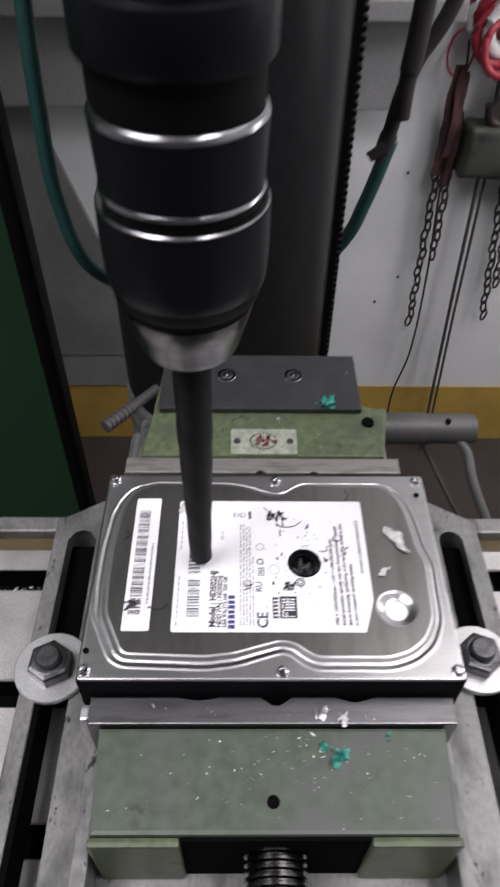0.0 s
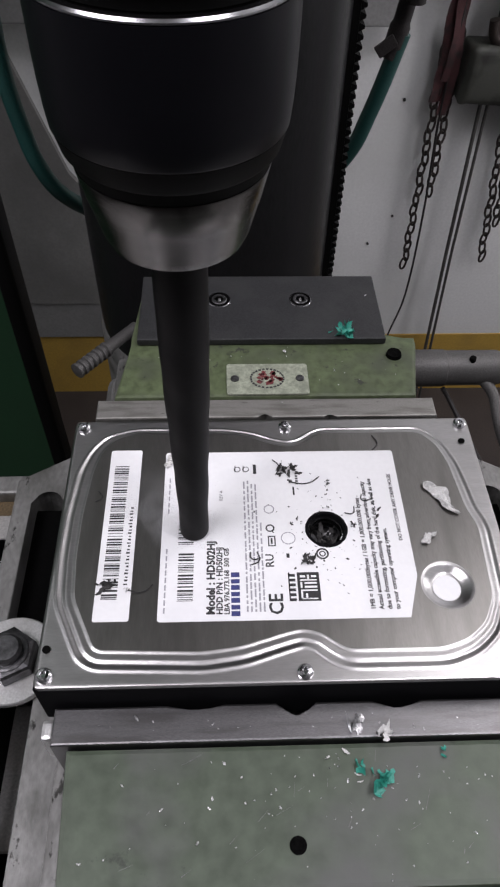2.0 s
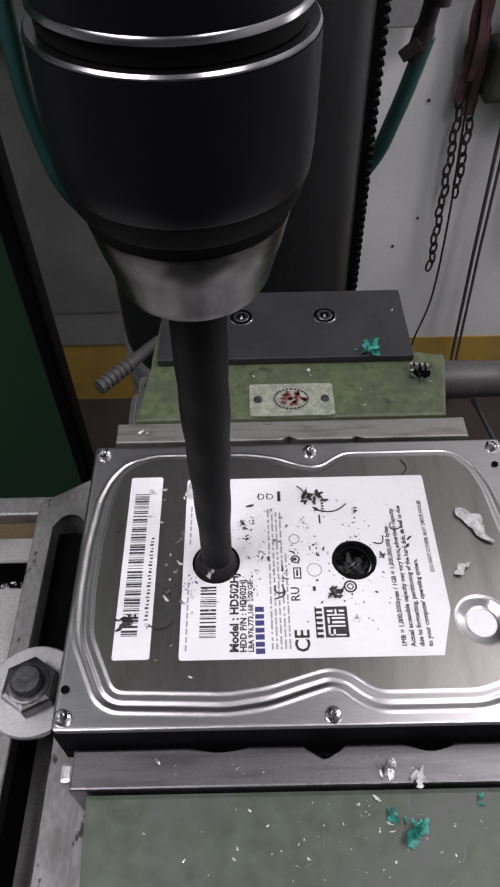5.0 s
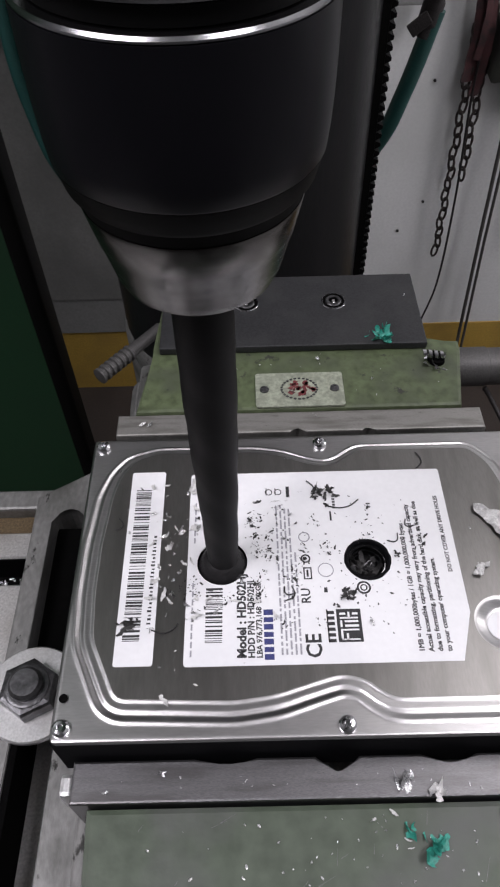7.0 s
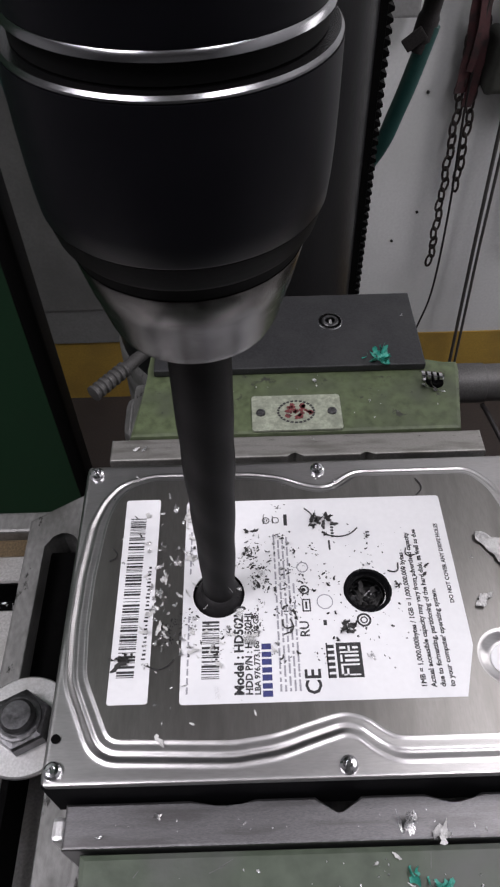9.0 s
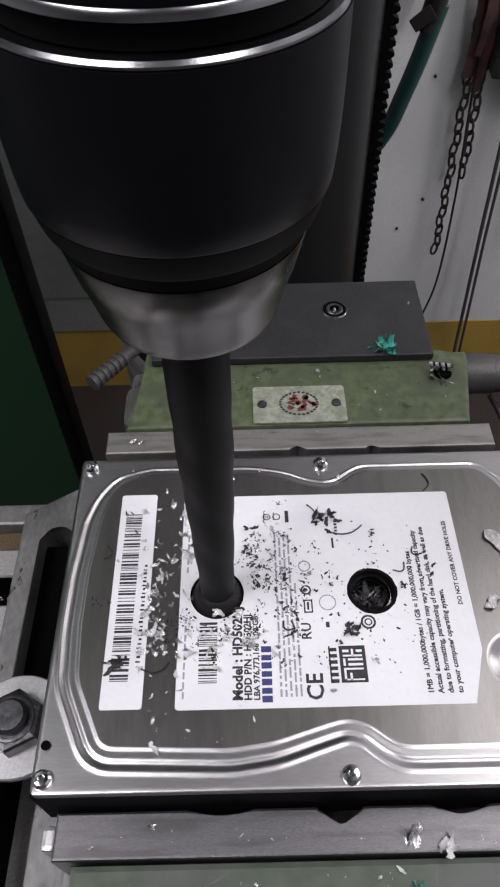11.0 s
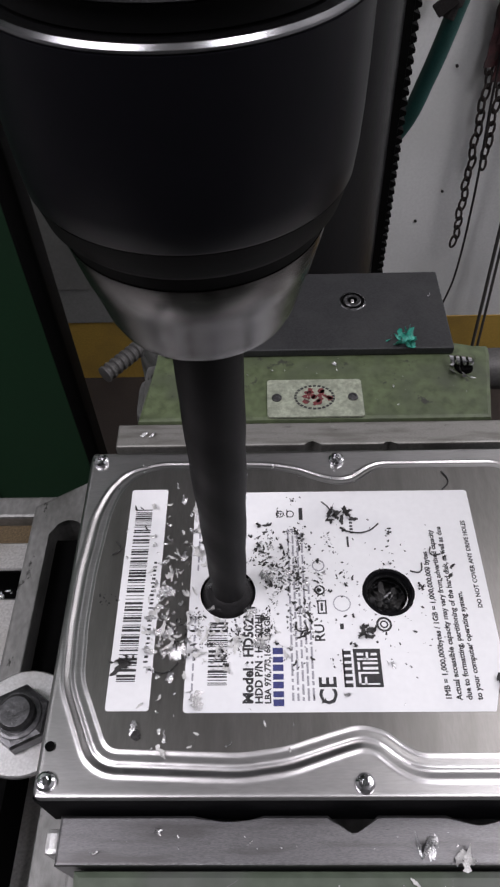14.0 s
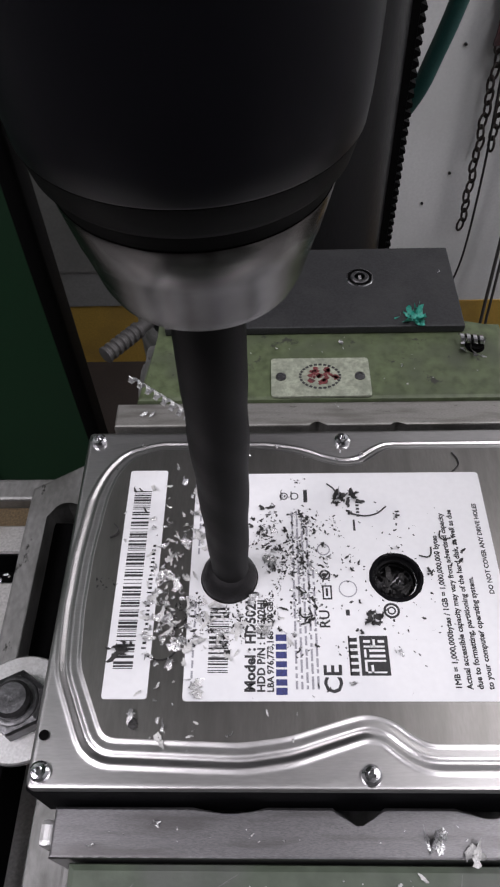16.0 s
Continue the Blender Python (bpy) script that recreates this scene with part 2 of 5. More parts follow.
def smooth_path(points, steps=8, closed=False):
    pts = [Vector(p) for p in points]
    n = len(pts)
    out = []
    for i in range(n if closed else n - 1):
        if closed:
            p0, p1, p2, p3 = pts[i - 1], pts[i], pts[(i + 1) % n], pts[(i + 2) % n]
        else:
            p0, p1, p2, p3 = pts[max(0, i - 1)], pts[i], pts[i + 1], pts[min(n - 1, i + 2)]
        for k in range(steps):
            t = k / steps
            out.append(0.5 * ((2 * p1) + (p2 - p0) * t + (2 * p0 - 5 * p1 + 4 * p2 - p3) * t * t + (3 * p1 - p0 - 3 * p2 + p3) * t ** 3))
    if not closed:
        out.append(pts[-1])
    return out


def tube(points, r, n=8, closed=False, bm=None):
    """A round tube along points; r: one radius, or one per point."""
    bm = bm or bmesh.new()
    pts = [Vector(p) for p in points]
    rs = r if isinstance(r, (list, tuple)) else [r] * len(pts)
    up = Vector((0.31, 0.17, 0.93))
    rings = []
    for i, p in enumerate(pts):
        a = pts[i - 1] if (i or closed) else p
        b = pts[(i + 1) % len(pts)] if (i + 1 < len(pts) or closed) else p
        d = (b - a).normalized()
        u = d.cross(up)
        if u.length < 1e-4:
            u = d.cross(Vector((1, 0, 0)))
        u.normalize()
        v = d.cross(u)
        rings.append([bm.verts.new(p + rs[i] * (math.cos(2 * math.pi * k / n) * u + math.sin(2 * math.pi * k / n) * v)) for k in range(n)])
    pairs = list(zip(rings, rings[1:])) + ([(rings[-1], rings[0])] if closed else [])
    for a, b in pairs:
        for k in range(n):
            bm.faces.new((a[k], a[(k + 1) % n], b[(k + 1) % n], b[k]))
    if not closed:
        bm.faces.new(rings[0])
        bm.faces.new(rings[-1])
    return bm


def prism(outline, z0, z1, bm=None, bevel=0.0):
    bm = bm or bmesh.new()
    lo = [bm.verts.new((x, y, z0)) for x, y in outline]
    hi = [bm.verts.new((x, y, z1)) for x, y in outline]
    n = len(outline)
    bm.faces.new(lo[::-1])
    top = bm.faces.new(hi)
    for i in range(n):
        bm.faces.new((lo[i], lo[(i + 1) % n], hi[(i + 1) % n], hi[i]))
    if bevel:
        bmesh.ops.bevel(bm, geom=list(top.edges), offset=bevel, segments=2, affect="EDGES", profile=0.6)
    return bm


def rounded(x0, x1, y0, y1, r, n=5):
    out = []
    for cx, cy, a in ((x1 - r, y1 - r, 0), (x0 + r, y1 - r, 90), (x0 + r, y0 + r, 180), (x1 - r, y0 + r, 270)):
        out += [(cx + r * math.cos(radians(a + 90 * k / n)), cy + r * math.sin(radians(a + 90 * k / n))) for k in range(n + 1)]
    return out


def turned(axis):
    """The pose that lays a z-axis solid along x or y."""
    return pose(0, 0, 0, 0, 90, 0) if axis == "x" else pose(0, 0, 0, -90, 0, 0)


mm = 0.001
TOP = 1.0                      # the top cover of the drive
TABLE = 0.905                  # the top of the drilling table
FLANGE = 0.930                 # the top of the vise's foot
AXIS = (-0.0275, 0.0012)       # the spindle
WALL = 1.045

# ---- the room ----
def structure(name, bm, mat, label, category, smooth=None):
    return tagged(part(name, bm, mat, None, "", smooth), label, category, "", "structure")


structure("floor", boxed(-1.9, 1.2, -1.9, WALL + 0.1, -0.06, 0.0), "floor", "dark dusty concrete workshop floor", "floor")
structure("wall_back", boxed(-1.9, 1.2, WALL, WALL + 0.1, 0.168, 2.6), "wall", "scuffed white painted workshop wall", "wall")
structure("baseboard", boxed(-1.9, 1.2, WALL - 0.003, WALL + 0.1, 0.0, 0.168), "yellow", "worn yellow painted band along the wall's foot", "baseboard")
structure("wall_left", boxed(-2.0, -1.9, -1.9, WALL + 0.1, 0.0, 2.6), "wall", "white painted side wall", "wall")
structure("wall_right", boxed(1.2, 1.3, -1.9, WALL + 0.1, 0.0, 2.6), "wall", "white painted side wall", "wall")
structure("wall_front", boxed(-2.0, 1.3, -2.0, -1.9, 0.0, 2.6), "grey_wall", "grey painted wall behind the viewer", "wall")
structure("ceiling", boxed(-2.0, 1.3, -2.0, WALL + 0.1, 2.6, 2.7), "ceiling", "plain grey ceiling", "ceiling")

# the wall's shaded left part, put in as a darker sheet with its outline
board = prism([(-1.2, 0.264), (-0.13, 0.264), (-0.13, 0.36), (-0.185, 0.42), (-0.285, 0.55), (-0.36, 0.788), (-1.2, 0.788)], 0.0, 0.0115)
bmesh.ops.transform(board, matrix=Matrix.Translation((0, WALL - 0.0005, 0)) @ pose(0, 0, 0, 90, 0, 0), verts=board.verts)
structure("wall_shade_sheet", board, "shaded_wall", "grey sheet with a slanting edge, standing for shade on the white wall", "wall panel")
structure("trim", boxed(-1.0, -0.13, WALL - 0.008, WALL - 0.0035, 0.172, 0.262, 0.001), "grey_wall", "pale grey painted board along the wall's foot", "trim")

cab = thing("wall_cabinet", -0.20, WALL - 0.06, 0.79, "grey metal cabinet fixed on the white wall", "cabinet")
part("body", boxed(-0.45, 0.438, 0.0, 0.06, 0.013, 0.151, 0.004), "grey_wall", cab)
part("shelf_board", boxed(-0.50, 0.50, -0.05, 0.06, 0.153, 0.180, 0.003), "grey_wall", cab, "pale grey board on top of the cabinet")

# ---- dark green machine cabinet beside the drilling machine ----
gm = thing("machine_guard", -0.55, 0.36, 0.0, "dark green painted sheet-metal machine guard standing on the floor", "guard")
# the unseen upper part is added height that blocks light from the left wall
part("panel", boxed(-0.50, 0.361, -0.012, 0.012, 0.02, 2.52, 0.008, 4), "dark_green", gm, "", 40)
part("edge_strip", boxed(0.349, 0.363, -0.0145, 0.0145, 0.03, 2.50, 0.005, 3), "rubber", gm, "black rubber strip over the edge", 40)
part("foot_rail", boxed(-0.49, 0.34, -0.03, 0.05, 0.0, 0.019, 0.004), "rubber", gm, "black foot rail")
part("fold", boxed(-0.45, 0.24, -0.016, -0.0125, 0.10, 1.65, 0.0015), "dark_green", gm)

# ---- drilling machine: column with rack, head, table ----
press = thing("drill_press", -0.0282, 0.31, 0.0, "dark steel pillar drilling machine standing on the floor", "drill press")
part("column", lathe([(0.0830, 0.05), (0.0830, 1.9)], 64), "column", press, "smooth dark steel column", 40)
part("foot", boxed(-0.17, 0.17, -0.32, 0.17, 0.0, 0.05, 0.008), "iron", press, "cast iron foot plate")
part("head", boxed(-0.10, 0.10, -0.37, 0.16, 1.55, 1.90, 0.02, 3), "dark_green", press, "green painted head casting")
part("table_arm", boxed(-0.055, 0.055, -0.26, -0.05, 0.70, 0.85, 0.012, 3), "iron", press, "cast iron arm under the table")
part("clamp_collar", lathe([(0.0832, 0.56), (0.0850, 0.563), (0.0850, 0.835), (0.0842, 0.842), (0.0832, 0.845)], 56), "iron", press, "cast iron collar round the column", 40)
rack = part("rack", boxed(0.0790, 0.0862, -0.014, 0.014, 0.86, 1.70), "rack", press, "toothed steel rack along the column")
pitch = 0.0054
tb_ = bmesh.new()
tv = [tb_.verts.new(c) for c in ((0.0863, -0.014, 0.0), (0.0863, 0.014, 0.0), (0.0863, 0.014, pitch * 0.90), (0.0863, -0.014, pitch * 0.90),
                                 (0.0897, -0.014, 0.0016), (0.0897, 0.014, 0.0016), (0.0897, 0.014, 0.0033), (0.0897, -0.014, 0.0033))]
for q in ((0, 1, 5, 4), (4, 5, 6, 7), (7, 6, 2, 3), (0, 4, 7, 3), (1, 2, 6, 5), (3, 2, 1, 0)):
    tb_.faces.new([tv[i] for i in q])
tooth = part("tooth", tb_, "rack", rack)
tooth.location.z = 0.862
for i in range(1, 125):
    o = new("tooth", tooth.data)
    o.parent = rack
    o.location.z = 0.862 + i * pitch

tb = thing("drill_table", 0.0, 0.0, TABLE, "machined iron drilling table with T-slots", "table")
slots = (0.0535, -0.0135, -0.0805)
edges = [0.074]
for sy in slots:
    edges += [sy + 0.0068, sy - 0.0068]
edges += [-0.20]
for a, b in zip(edges[0::2], edges[1::2]):
    part("slab", boxed(-0.30, 0.30, b, a, -0.016, 0.0, 0.0008, 1), "table", tb, "bright machined strip")
# sides and bottom are near black, so the slots' shade is in the colour
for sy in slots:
    part("slot_shade_liner", boxed(-0.2985, 0.2985, sy + 0.0060, sy + 0.0067, -0.0162, -0.0010), "slot", tb, "black liner standing for the shaded side of the slot")
    part("slot_bottom", boxed(-0.298, 0.298, sy - 0.012, sy + 0.012, -0.030, -0.0165), "slot", tb, "slot bottom coloured black for the shade inside")
part("gutter", boxed(-0.30, 0.30, 0.0745, 0.0870, -0.030, -0.007), "rust", tb, "brown oily coolant gutter")
part("rim", boxed(-0.31, 0.31, 0.0872, 0.0985, -0.045, 0.0, 0.0015), "iron", tb, "raised rim")
part("underside", boxed(-0.299, 0.299, -0.199, 0.0865, -0.055, -0.0305), "iron", tb)

# ---- the vise ----
vise = thing("machine_vise", 0.0, 0.0, TABLE, "green painted machine vise bolted on the drilling table", "vise")
Z = lambda z: z - TABLE


def flange(sign, cx):
    """One foot of the vise with a long open slot, left or right."""
    outer = [(cx + sign * 0.016, -0.20), (cx + sign * 0.016, 0.0765), (cx - sign * 0.0125, 0.0935), (cx - sign * 0.03, 0.0935), (cx - sign * 0.03, -0.20)]
    slot = [(cx - sign * 0.0078, -0.20), (cx - sign * 0.0078, 0.063)]
    slot += [(cx - sign * 0.0078 * math.cos(radians(a)), 0.063 + 0.0078 * math.sin(radians(a))) for a in range(20, 180, 20)]
    slot += [(cx + sign * 0.0078, 0.063), (cx + sign * 0.0078, -0.20)]
    loop = outer[1:] + slot + outer[:1]
    return prism(loop, 0.0005, Z(FLANGE), bevel=0.0012)


part("foot", flange(-1, -0.0995), "iron", vise, "grey cast iron foot with a long slot")
part("foot", flange(1, 0.1055), "iron", vise, "grey cast iron foot with a long slot")
part("bed", boxed(-0.0745, 0.0765, -0.20, 0.150, 0.001, Z(0.940), 0.004), "iron", vise, "grey cast iron bed")
part("guide", boxed(-0.0725, -0.0665, -0.20, 0.06, Z(0.9405), Z(0.962), 0.001), "iron", vise)
part("guide", boxed(0.0675, 0.0735, -0.20, 0.06, Z(0.9405), Z(0.962), 0.001), "iron", vise)


def jaw_plate(y0, y1, z0, z1, x0, x1, notches, back):
    """A hardened jaw plate with V notches and shallow slots cut in the gripping edge."""
    out = [(x0, y0), (x1, y0), (x1, y1)] if not back else [(x1, y1), (x0, y1), (x0, y0)]
    line = []
    for x, w, d in sorted(notches, reverse=not back):
        s = 1 if back else -1
        edge = y0 if back else y1
        cut = d if back else -d
        line += [(x - s * w, edge), (x - s * w * 0.16, edge + cut), (x + s * w * 0.16, edge + cut), (x + s * w, edge)]
    out += line
    out += [(x0, y1)] if not back else [(x1, y0)]
    return prism(out, z0, z1, bevel=0.0007)


part("jaw_plate", jaw_plate(-0.0625, -0.0518, Z(0.956), Z(0.988), -0.0690, 0.0700,
                            [(-0.0280, 0.0085, 0.0022), (0.002, 0.0060, 0.0046), (0.0320, 0.0075, 0.0030)], False), "steel", vise, "bright ground steel jaw")
part("jaw_plate", jaw_plate(0.0605, 0.0705, Z(0.956), Z(0.990), -0.0690, 0.0668,
                            [(-0.002, 0.003, 0.0022), (0.024, 0.0025, 0.0016)], True), "jaw_steel", vise, "rubbed dull steel jaw")
part("keeper", boxed(-0.0728, -0.0694, -0.0598, -0.0540, Z(0.9685), Z(0.985), 0.0012), "washer", vise, "small bright steel keeper")
mov = prism([(-0.0648, -0.0630), (-0.0630, -0.0995), (0.0636, -0.0995), (0.0658, -0.0630)][::-1], Z(0.9405), Z(0.986), bevel=0.0016)
moving = part("moving_jaw", mov, "worn_green", vise, "chipped, dirty green painted moving jaw")
part("front_block", boxed(-0.0640, -0.0322, -0.1030, -0.0996, Z(0.9405), Z(0.9850), 0.0014), "green", moving)
part("front_block", boxed(0.0335, 0.0650, -0.1030, -0.0996, Z(0.9405), Z(0.9850), 0.0014), "green", moving)
# no hollow is cut here; the recess's shade is a flat black plate
part("recess_shade_plate", boxed(-0.0320, 0.0333, -0.1010, -0.0997, Z(0.9405), Z(0.9848)), "slot", moving, "flat black plate standing for the shaded recess")
# black fill and liners put in for the shade inside the feet's slots
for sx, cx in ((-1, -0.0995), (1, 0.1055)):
    part("slot_shade_fill", boxed(cx - 0.0076, cx + 0.0076, -0.014, 0.066, 0.0008, 0.0145), "slot", vise, "black fill standing for the shade in the slot")
    part("slot_shade_liner", boxed(min(cx + sx * 0.0077, cx + sx * 0.0052), max(cx + sx * 0.0077, cx + sx * 0.0052), -0.199, -0.0145, 0.0008, 0.0238), "slot", vise, "black liner standing for the shaded side of the slot")
screw = [(0.0, 0.0)]
for i in range(44):
    screw += [(0.0112, 0.0003 + i * 0.0026), (0.0112, 0.0013 + i * 0.0026), (0.0100, 0.0018 + i * 0.0026), (0.0100, 0.0025 + i * 0.0026)]
part("lead_screw", lathe(screw, 28, Matrix.Translation((0.001, -0.1005, Z(0.9665))) @ pose(0, 0, 0, 90, 0, 0)), "nose", vise, "bright steel lead screw", 30)
part("oil_hole", lathe([(0.0, 0.0002), (0.0011, 0.0002), (0.0015, 0.0005), (0.0023, 0.0003), (0.0023, -0.001), (0.0, -0.001)], 24,
                       Matrix.Translation((0.0, -0.0890, Z(0.9860)))), "slot", moving, "oily plugged hole")
fix = prism([(-0.0625, 0.0707), (0.0600, 0.0707), (0.0655, 0.1015), (0.0655, 0.1060), (0.0510, 0.1060), (0.0510, 0.1460), (-0.0550, 0.1460), (-0.0580, 0.1060), (-0.0580, 0.1015)], Z(0.9405), Z(0.991), bevel=0.0015)
fixed = part("fixed_jaw", fix, "green", vise, "worn green painted fixed jaw")
part("top_plate", boxed(-0.0552, 0.0518, 0.1012, 0.1452, Z(0.9914), Z(0.9946), 0.0006), "dark_plate", vise, "dark steel top plate")
for x in (-0.0200, 0.0166):
    # black disc on the solid plate, giving the sunk hole's shade by colour
    part("counterbore", lathe([(0.0, 0.00008), (0.0046, 0.00008), (0.0046, -0.0015), (0.0, -0.0015)], 28, Matrix.Translation((x, 0.1278, Z(0.9946)))), "slot", vise, "black disc standing for the shade in the screw hole", 30)
    cs = part("cap_screw", lathe([(0.0020, 0.0001), (0.0020, 0.0007), (0.0031, 0.0007), (0.0034, 0.0004), (0.0034, 0.0001)], 28, Matrix.Translation((x, 0.1278, Z(0.9946)))), "nut", vise, "steel socket cap screw", 30)
    part("burr", boxed(x - 0.0006, x + 0.0006, 0.1262, 0.1284, Z(0.9947), Z(0.9953), 0.0002, 1), "flake", cs)
    part("screw_seat", lathe([(0.0046, -0.001), (0.0046, 0.0004), (0.0050, 0.0004), (0.0053, -0.0001), (0.0053, -0.001)], 28, Matrix.Translation((x, 0.1278, Z(0.9946)))), "bright", vise, "bright worn rim of the screw hole", 30)
part("bolt_head", lathe([(0.0, 0.0016), (0.0014, 0.0010), (0.0030, 0.0016), (0.0034, 0.0), (0.0034, -0.002), (0.0, -0.002)], 20,
                        Matrix.Translation((0.0545, 0.0945, Z(0.991)))), "slot", vise, "black oily bolt head", 30)
plate = part("nameplate", prism(rounded(-0.0172, 0.0165, 0.0713, 0.0888, 0.0012, 3), Z(0.9912), Z(0.9920), bevel=0.0002), "brass", vise, "worn pale metal nameplate")
for x in (-0.0138, 0.0130):
    part("rivet", lathe([(0.0, 0.0005), (0.0009, 0.0004), (0.0010, 0.0006), (0.0017, 0.0005), (0.0018, 0.0), (0.0, 0.0)], 18,
                        Matrix.Translation((x, 0.0800, Z(0.992)))), "nut", plate, "", 30)
rngp = random.Random(5)
emblem = bmesh.new()
for i in range(26):
    a, r = rngp.uniform(0, 6.28), rngp.uniform(0.0004, 0.0046)
    cx, cy, w = r * math.cos(a) * 1.25, r * math.sin(a) * 0.85, rngp.uniform(0.0006, 0.0014)
    prism([(cx + w * rngp.uniform(0.6, 1.3) * math.cos(k * 1.05), cy + w * rngp.uniform(0.6, 1.2) * math.sin(k * 1.05)) for k in range(6)], 0.0, 0.00012, emblem)
bmesh.ops.translate(emblem, verts=emblem.verts, vec=(-0.0005, 0.0802, Z(0.992)))
tagged(part("emblem", emblem, "red_ink", plate, "worn dark red emblem"), kind="stuff")
ringb = bmesh.new()
for i in range(26):
    a0, a1 = radians(i * 360 / 26), radians(i * 360 / 26 + 9.5)
    for rr in ((0.0072, 0.0058),):
        prism([(rr[0] * math.cos(a0), rr[1] * math.sin(a0)), (rr[0] * math.cos(a1), rr[1] * math.sin(a1)),
               (rr[0] * 0.88 * math.cos(a1), rr[1] * 0.86 * math.sin(a1)), (rr[0] * 0.88 * math.cos(a0), rr[1] * 0.86 * math.sin(a0))], 0.0, 0.0001, ringb)
bmesh.ops.translate(ringb, verts=ringb.verts, vec=(-0.0005, 0.0802, Z(0.992)))
part("lettering_ring", ringb, "ink", plate, "illegible lettering round the emblem")

# bolts, nuts and washers that hold the vise
def hold_down(x, y, spin):
    t = thing("clamp_bolt", x, y, FLANGE, "steel clamping bolt with dark hexagon nut and wide pale washer", "bolt", "bolts of the vise", spin)
    part("washer", lathe([(0.0065, 0.0003), (0.0173, 0.0003), (0.0178, 0.0008), (0.0178, 0.0026), (0.0173, 0.0031), (0.0065, 0.0031)], 48), "washer", t, "wide pale zinc washer", 30)
    hexa = prism([(0.0108 * math.cos(radians(60 * k)), 0.0108 * math.sin(radians(60 * k))) for k in range(6)], 0.0033, 0.0104, bevel=0.0020)
    part("nut", hexa, "nut", t, "dull dark steel nut")
    part("stud", lathe([(0.0061, -0.05), (0.0061, 0.0128), (0.0050, 0.0140), (0.0, 0.0142)], 28), "nut", t, "", 35)
    part("collar", lathe([(0.0066, 0.0108), (0.0078, 0.0108), (0.0081, 0.0106), (0.0081, 0.0104), (0.0066, 0.0104)], 28), "nut", t, "", 35)
    return t


hold_down(-0.1015, -0.0128, 26)
hold_down(0.1035, -0.0085, 40)

# lever of the table at the back right and the stud at the back left
lev = thing("clamp_lever", 0.125, 0.196, 0.885, "grey steel clamping lever with a bent rod behind the vise", "lever")
part("hub", lathe([(0.0, -0.034), (0.0105, -0.034), (0.0118, -0.032), (0.0118, -0.004), (0.0112, -0.0035), (0.0112, 0.030), (0.0100, 0.034), (0.0, 0.034)], 32, turned("x")), "rod", lev, "", 35)
part("rod", tube(smooth_path([(0.022, -0.008, -0.004), (0.028, -0.016, -0.010), (0.033, -0.035, -0.026), (0.050, -0.065, -0.055), (0.075, -0.095, -0.085)]), 0.0036, 10), "rod", lev, "bent grey rod", 60)
part("thin_rod", tube(smooth_path([(-0.004, -0.010, -0.008), (0.002, -0.016, -0.016), (0.018, -0.045, -0.036), (0.042, -0.076, -0.064), (0.060, -0.100, -0.088)]), 0.0016, 8), "cable", lev, "thin black rod", 60)
part("pin", lathe([(0.0, 0.0), (0.002, 0.0), (0.002, 0.0125), (0.0, 0.013)], 14, Matrix.Translation((0.012, -0.004, 0.0))), "slot", lev, "", 35)
part("shaft", lathe([(0.0085, -0.075), (0.0085, -0.03)], 24, turned("x")), "rod", lev, "", 35)
part("lug", boxed(-0.074, -0.040, -0.105, -0.068, 0.66, 0.838, 0.010, 3), "iron", press, "cast iron lug of the collar")
std = thing("threaded_stud", -0.1125, 0.200, 0.880, "oily threaded steel stud beside the column", "stud")
prof = [(0.0, 0.0)]
for i in range(7):
    prof += [(0.0052, 0.001 + i * 0.0042), (0.0052, 0.0028 + i * 0.0042), (0.0040, 0.0036 + i * 0.0042), (0.0040, 0.0046 + i * 0.0042)]
prof += [(0.0040, 0.075), (0.0, 0.075)]
part("thread", lathe(prof, 20, pose(0, 0, 0, -90, 0, -39)), "rod", std, "", 30)

# ---- hoses, chains and gear on the back wall ----
hose = thing("hose", -0.0282, 0.42, 0.90, "dark green rubber hose hanging in a loop round the column", "hose")
loop = smooth_path([(-0.116, -0.06, 0.42), (-0.124, -0.06, 0.26), (-0.129, -0.06, 0.190), (-0.131, -0.06, 0.146), (-0.132, -0.06, 0.096), (-0.128, -0.06, 0.060), (-0.122, -0.06, 0.032), (-0.111, -0.05, 0.003), (-0.088, -0.02, -0.035),
                    (-0.05, 0.0, -0.075), (0.0, 0.01, -0.10), (0.05, 0.005, -0.07), (0.105, -0.015, 0.010), (0.122, -0.02, 0.055), (0.136, -0.02, 0.108)], 8)
part("tube", tube(loop, 0.0060, 14), "hose", hose, "", 60)
part("sleeve", tube(smooth_path([(0.129, -0.02, 0.092), (0.131, -0.02, 0.100), (0.134, -0.02, 0.115), (0.139, -0.02, 0.145), (0.147, -0.02, 0.170), (0.163, -0.02, 0.200), (0.185, -0.02, 0.270)]),
                        [0.0064] * 8 + [0.0072] * 8 + [0.0060] * 33, 14), "tape", hose, "dark grey tape sleeve", 60)
part("flap", boxed(-0.0075, 0.0075, -0.0012, 0.0012, -0.0045, 0.0045, 0.001, 2, m=Matrix.Translation((0.1245, -0.0265, 0.1015)) @ pose(0, 0, 0, 0, -38, 0)), "tape", hose)
part("clip", tube(smooth_path([(0.139, -0.030, 0.130), (0.139, -0.031, 0.160), (0.141, -0.032, 0.185), (0.145, -0.030, 0.27)]), [0.0065] * 10 + [0.0078] * 15, 10), "tape", hose, "", 60)


def link_mesh():
    return tube([(0.0068 * math.cos(a), 0, 0.0125 * math.sin(a)) for a in [k * math.pi / 8 for k in range(16)]], 0.0022, 8, True)


